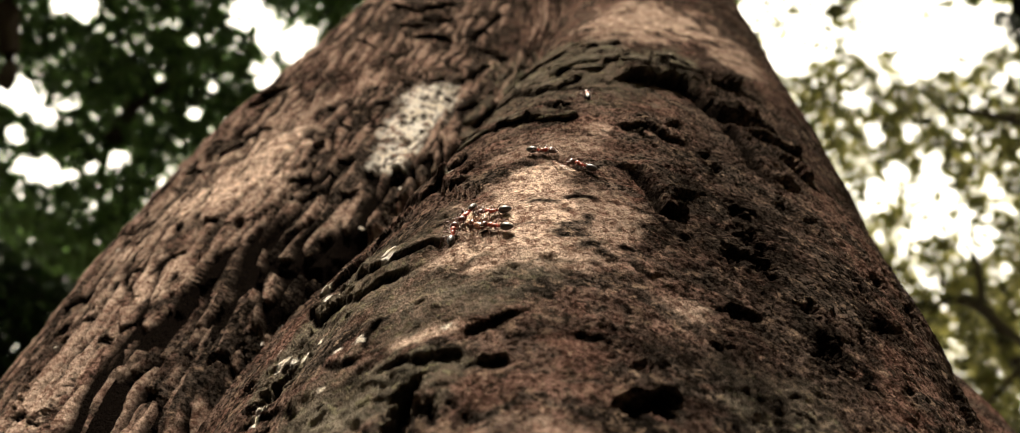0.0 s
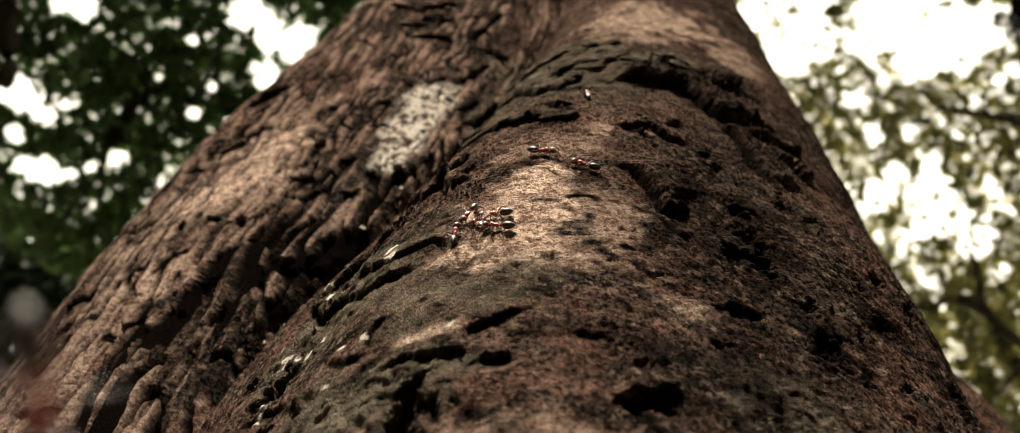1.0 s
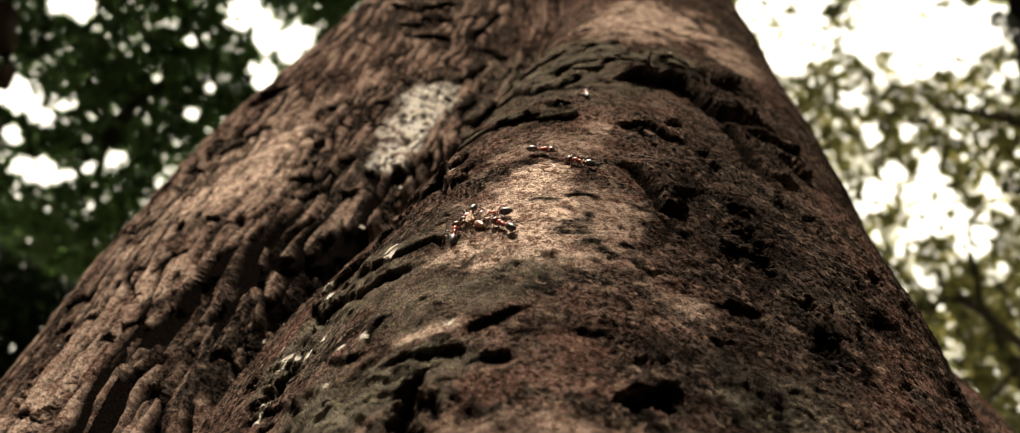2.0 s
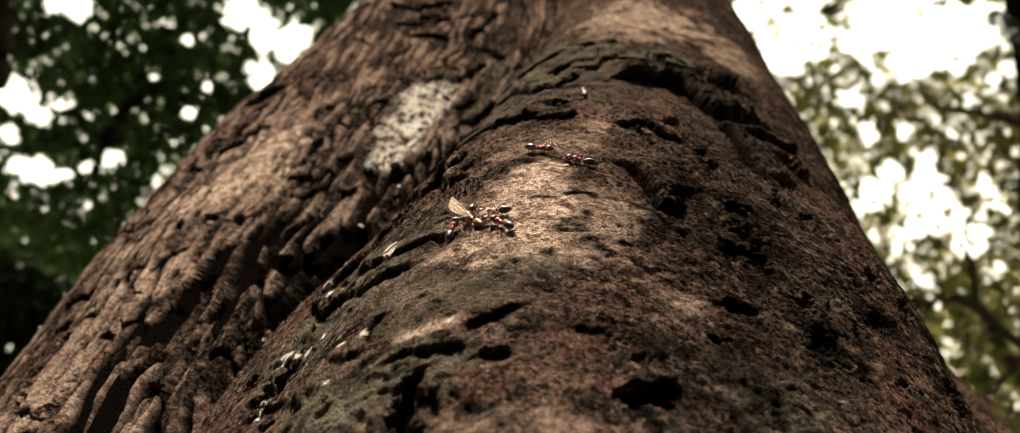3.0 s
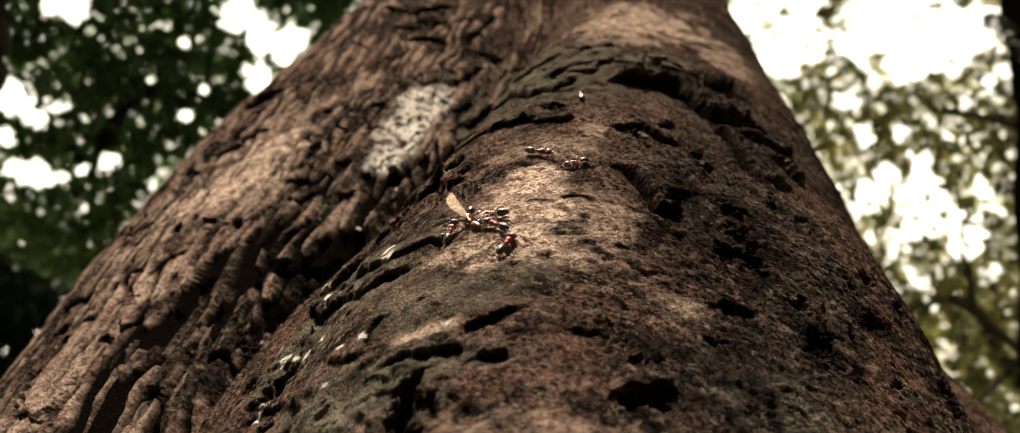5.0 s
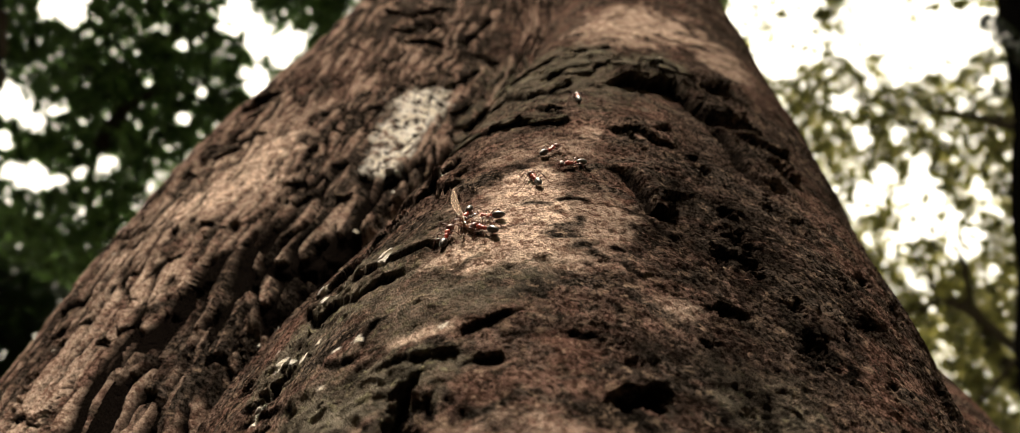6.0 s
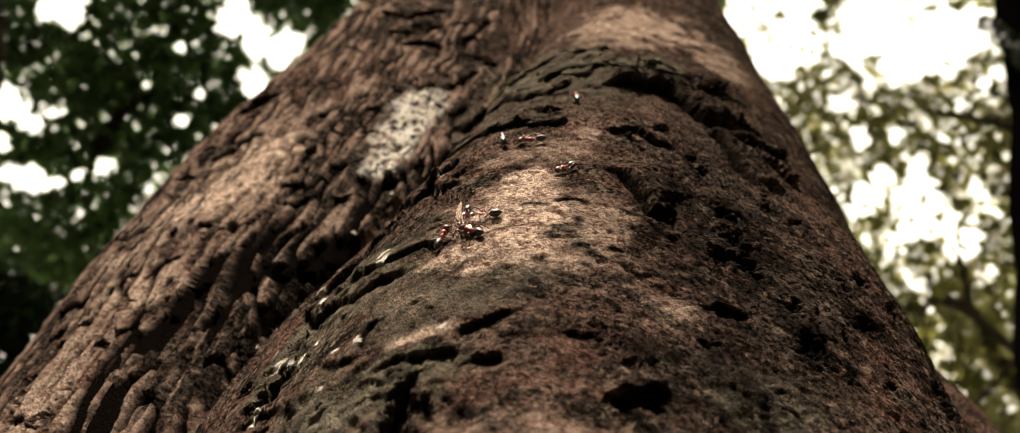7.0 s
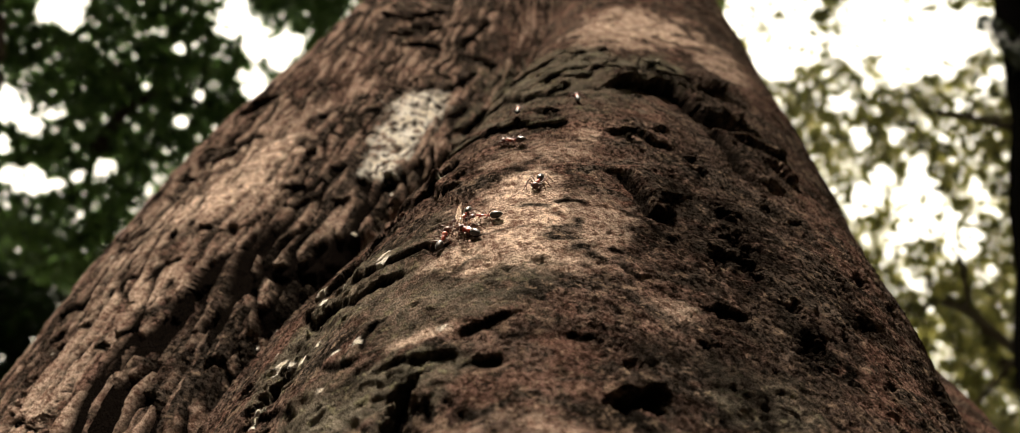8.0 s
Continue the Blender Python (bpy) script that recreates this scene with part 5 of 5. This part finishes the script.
def motions():
    walk(ant_a, [
        (0.0, on_bark(0.0992, 0.1837, 5, 0.2, 8)),
        (1.5, on_bark(0.1006, 0.1825, 3, 0.2, 8)),
        (3.5, on_bark(0.0972, 0.1845, 13, 0.2, 8)),
        (4.5, on_bark(0.0979, 0.1849, 13, 0.3, 10)),
        (6.0, on_bark(0.0982, 0.1832, 13, 0.2, 8)),
        (6.5, on_bark(0.0954, 0.1834, 17, 0.2, 8)),
        (8.0, on_bark(0.0968, 0.1832, 17, 0.2, 8)),
    ])
    walk(ant_b, [
        (0.0, on_bark(0.1458, 0.1903, -82, 0.0, 0)),
        (1.5, on_bark(0.1460, 0.1881, -83, 0.0, 0)),
        (3.5, on_bark(0.1474, 0.1881, -77, 0.0, 0)),
        (4.5, on_bark(0.1475, 0.1885, -77, 0.0, 0)),
        (6.0, on_bark(0.1464, 0.1889, -76, 0.0, 0)),
        (6.5, on_bark(0.1441, 0.1900, -81, 0.0, 0)),
        (8.0, on_bark(0.1448, 0.1899, -81, 0.0, 0)),
    ])
    walk(ant_c, [
        (0.0, on_bark(0.1547, 0.1814, -64, 0.0, 0)),
        (1.0, on_bark(0.1540, 0.1812, -69, 0.0, 0)),
        (1.5, on_bark(0.1632, 0.1809, -43, 0.0, 0)),
        (3.0, on_bark(0.1620, 0.1808, -40, 0.0, 0)),
        (3.5, on_bark(0.1620, 0.1813, -43, 0.0, 0)),
        (4.5, on_bark(0.1621, 0.1813, -37, 0.0, 0)),
        (5.8, on_bark(0.1471, 0.1825, -56, 0.0, 0)),
        (6.0, on_bark(0.1464, 0.1819, -52, 0.0, 0)),
        (6.5, on_bark(0.1335, 0.1833, -50, 0.0, 0)),
        (7.0, on_bark(0.1312, 0.1828, -46, 0.0, 0)),
        (7.5, on_bark(0.1296, 0.1831, -43, 0.0, 0)),
        (8.0, on_bark(0.1268, 0.1839, -42, 0.0, 0)),
    ])
    walk(ant_d, [
        (0.0, on_bark(0.1106, 0.1922, -158, 0.0, 0)),
        (1.5, on_bark(0.1102, 0.1915, -158, 0.0, 0)),
        (3.0, on_bark(0.1142, 0.1897, -169, 0.0, 0)),
        (3.5, on_bark(0.1153, 0.1896, -175, 0.0, 0)),
        (4.5, on_bark(0.1162, 0.1896, -175, 0.0, 0)),
        (6.0, on_bark(0.1175, 0.1920, -169, 0.0, 0)),
        (8.0, on_bark(0.1166, 0.1927, -165, 0.0, 0)),
    ])
    walk(ant_e, [
        (0.0, on_bark(0.1993, 0.2255, 115, 0.0, 0)),
        (1.5, on_bark(0.1989, 0.2248, 115, 0.0, 0)),
        (3.5, on_bark(0.1978, 0.2252, 123, 0.0, 0)),
        (4.5, on_bark(0.1991, 0.2252, 134, 0.0, 0)),
        (5.8, on_bark(0.2160, 0.2275, 58, 0.0, 0)),
        (6.1, on_bark(0.2225, 0.2299, 29, 0.0, 0)),
        (6.3, on_bark(0.2204, 0.2324, 12, 0.0, 0)),
        (6.5, on_bark(0.2087, 0.2351, -9, 0.0, 0)),
        (7.0, on_bark(0.1843, 0.2398, -81, 0.0, 0)),
        (7.2, on_bark(0.1715, 0.2403, -74, 0.0, 0)),
        (7.4, on_bark(0.1557, 0.2420, -67, 0.0, 0)),
        (8.0, on_bark(0.1501, 0.2424, -64, 0.0, 0)),
    ])
    walk(ant_f, [
        (0.0, on_bark(0.2608, 0.2159, -55, 0.0, 0)),
        (1.0, on_bark(0.2631, 0.2162, -62, 0.0, 0)),
        (1.5, on_bark(0.2564, 0.2177, -67, 0.0, 0)),
        (3.5, on_bark(0.2606, 0.2180, -68, 0.0, 0)),
        (4.2, on_bark(0.2609, 0.2182, -68, 0.0, 0)),
        (4.5, on_bark(0.2582, 0.2180, -106, 0.0, 0)),
        (4.7, on_bark(0.2585, 0.2178, -129, 0.0, 0)),
        (5.8, on_bark(0.2598, 0.2193, -113, 0.0, 0)),
        (6.1, on_bark(0.2568, 0.2194, -112, 0.0, 0)),
        (6.5, on_bark(0.2574, 0.2191, -112, 0.0, 0)),
        (7.0, on_bark(0.2517, 0.2162, -138, 0.0, 0)),
        (7.2, on_bark(0.2481, 0.2157, -133, 0.0, 0)),
        (7.5, on_bark(0.2255, 0.2103, -146, 0.0, 0)),
        (7.8, on_bark(0.2158, 0.2075, -165, 0.0, 0)),
        (8.0, on_bark(0.2142, 0.2069, -165, 0.0, 0)),
    ])
    walk(ant_g, [
        (0.0, on_bark(0.1619, 0.1061, 4, 0.0, 0)),
        (3.3, on_bark(0.1579, 0.1044, 4, 0.0, 0)),
        (3.5, on_bark(0.1517, 0.1094, 1, 0.0, 0)),
        (3.6, on_bark(0.1433, 0.1152, 1, 0.0, 0)),
        (3.8, on_bark(0.1369, 0.1182, -8, 0.0, 0)),
        (4.0, on_bark(0.1284, 0.1233, 2, 0.0, 0)),
        (4.1, on_bark(0.1341, 0.1255, 11, 0.0, 0)),
        (4.2, on_bark(0.1445, 0.1325, 3, 0.0, 0)),
        (4.3, on_bark(0.1432, 0.1374, -9, 0.0, 0)),
        (4.4, on_bark(0.1292, 0.1440, -12, 0.0, 0)),
        (4.5, on_bark(0.1156, 0.1531, -13, 0.0, 0)),
        (4.6, on_bark(0.1073, 0.1629, 4, 0.0, 0)),
        (4.7, on_bark(0.1223, 0.1698, 25, 0.0, 0)),
        (5.2, on_bark(0.2056, 0.1741, 18, 0.0, 0)),
        (5.5, on_bark(0.2342, 0.1834, -1, 0.0, 0)),
        (5.8, on_bark(0.2312, 0.1946, -14, 0.0, 0)),
        (6.0, on_bark(0.2057, 0.2084, -18, 0.0, 0)),
        (6.2, on_bark(0.1998, 0.2131, -24, 0.0, 0)),
        (6.4, on_bark(0.1686, 0.2202, -8, 0.0, 0)),
        (6.6, on_bark(0.1559, 0.2291, -9, 0.0, 0)),
        (6.8, on_bark(0.1326, 0.2413, -9, 0.0, 0)),
        (7.0, on_bark(0.1348, 0.2446, -6, 0.0, 0)),
        (7.2, on_bark(0.1243, 0.2542, -5, 0.0, 0)),
        (7.4, on_bark(0.1249, 0.2606, -3, 0.0, 0)),
        (8.0, on_bark(0.1213, 0.2799, -2, 0.0, 0)),
    ])
    walk(ant_h, [
        (0.0, on_bark(0.2403, 0.2795, -1, 0.0, 0)),
        (3.5, on_bark(0.2380, 0.2796, -1, 0.0, 0)),
        (8.0, on_bark(0.2403, 0.2825, -1, 0.0, 0)),
    ])
    walk(prey, [
        (0.0, on_bark(0.1220, 0.1874, -38, -0.3, 0)),
        (3.5, on_bark(0.1224, 0.1859, -35, 0.2, 0)),
        (4.5, on_bark(0.1222, 0.1864, -35, 0.2, 0)),
        (6.0, on_bark(0.1211, 0.1867, -35, 0.2, 0)),
        (8.0, on_bark(0.1197, 0.1868, -34, 0.2, 0)),
    ])
    hinge = lambda rx, ry, rz: pose(0.6 * MM, 0.2 * MM, 1.6 * MM, rx, ry, rz)
    walk(wing_up, [(0.00, hinge(30, -32.5, 159)), (2.60, hinge(30, -32.5, 156)), (2.80, hinge(30, -50, 141)), (3.10, hinge(50, -57.5, 117)), (3.50, hinge(50, -60, 96)), (3.90, hinge(50, -65, 105)), (4.50, hinge(50, -70, 108)), (4.70, hinge(50, -72.5, 87)), (5.20, hinge(30, -70, 135)), (5.70, hinge(30, -55, 174)), (5.85, hinge(30, -57.5, 174)), (6.00, hinge(30, -85, 174)), (6.10, hinge(30, -85, 174)), (6.25, hinge(30, -55, 171)), (6.50, hinge(30, -50, 171)), (8.00, hinge(30, -50, 171))])
    walk(wing_low, [(0.0, hinge(0, 2, -100)), (8.0, hinge(0, 2, -100))])
    walk(wing_side, [(0.0, hinge(0, -10, -120)), (8.0, hinge(0, -10, -120))])
    walk(loose_wing, [
        (0.0, on_bark(0.2309, 0.2151, 143, 1.2, 0) @ pose(-0.003, 0, 0)),
        (0.5, on_bark(0.2319, 0.2155, 153, 1.2, 0) @ pose(-0.003, 0, 0)),
        (1.0, on_bark(0.2191, 0.2141, 142, 1.2, 0) @ pose(-0.003, 0, 0)),
        (1.5, on_bark(0.2158, 0.2144, 118, 1.2, 0) @ pose(-0.003, 0, 0)),
        (3.5, on_bark(0.2124, 0.2144, 112, 1.2, 0) @ pose(-0.003, 0, 0)),
        (4.1, on_bark(0.2112, 0.2156, 128, 1.2, 0) @ pose(-0.003, 0, 0)),
        (4.20, pose(0.0124, 0.1494, 0.8594, 40, 20, -60)),
        (4.30, pose(0.0049, 0.1276, 0.8144, 80, 40, -40)),
        (4.40, pose(-0.0483, 0.0760, 0.7194, 120, 60, -10)),
        (4.50, pose(-0.0748, 0.0551, 0.6753, 150, 60, 20)),
        (4.9, pose(-0.16, 0.02, 0.012, 180, 40, 40)),
        (5.2, pose(-0.16, 0.02, 0.010, 180, 0, 40)),
        (8.0, pose(-0.16, 0.02, 0.010, 180, 0, 40)),
    ])
    walk(ant_x, [
        (0.00, pose(-0.0182, 0.0082, 0.6532, -144, 43, 114)),
        (0.20, pose(-0.0184, 0.0143, 0.6489, -144, 43, 114)),
        (0.30, pose(-0.0185, 0.0172, 0.6469, -144, 43, 114)),
        (0.40, pose(-0.0187, 0.0188, 0.6456, -144, 43, 114)),
        (0.50, pose(-0.0190, 0.0201, 0.6446, -138, 40, 123)),
        (0.60, pose(-0.0200, 0.0230, 0.6426, -150, 43, 105)),
        (0.70, pose(-0.0203, 0.0272, 0.6396, -164, 44, 88)),
        (0.80, pose(-0.0196, 0.0304, 0.6374, -179, 41, 70)),
        (0.90, pose(-0.0198, 0.0309, 0.6368, -179, 41, 70)),
        (1.00, pose(-0.0205, 0.0327, 0.6354, -178, 42, 72)),
        (1.20, pose(-0.0213, 0.0367, 0.6328, -174, 42, 76)),
        (1.5, pose(-0.12, 0.02, 0.30, -60, 40, -60)),
        (1.7, pose(-0.14, 0.02, 0.002, 0, 0, -90)),
        (8.0, pose(-0.14, 0.02, 0.002, 0, 0, -90)),
    ])
    stride(ant_g, 3.5, 7.4)
    stride(ant_f, 4.3, 8.0, 0.3)
    stride(ant_e, 5.0, 7.4, 0.24)
# ---- end of ants data ----


motions()
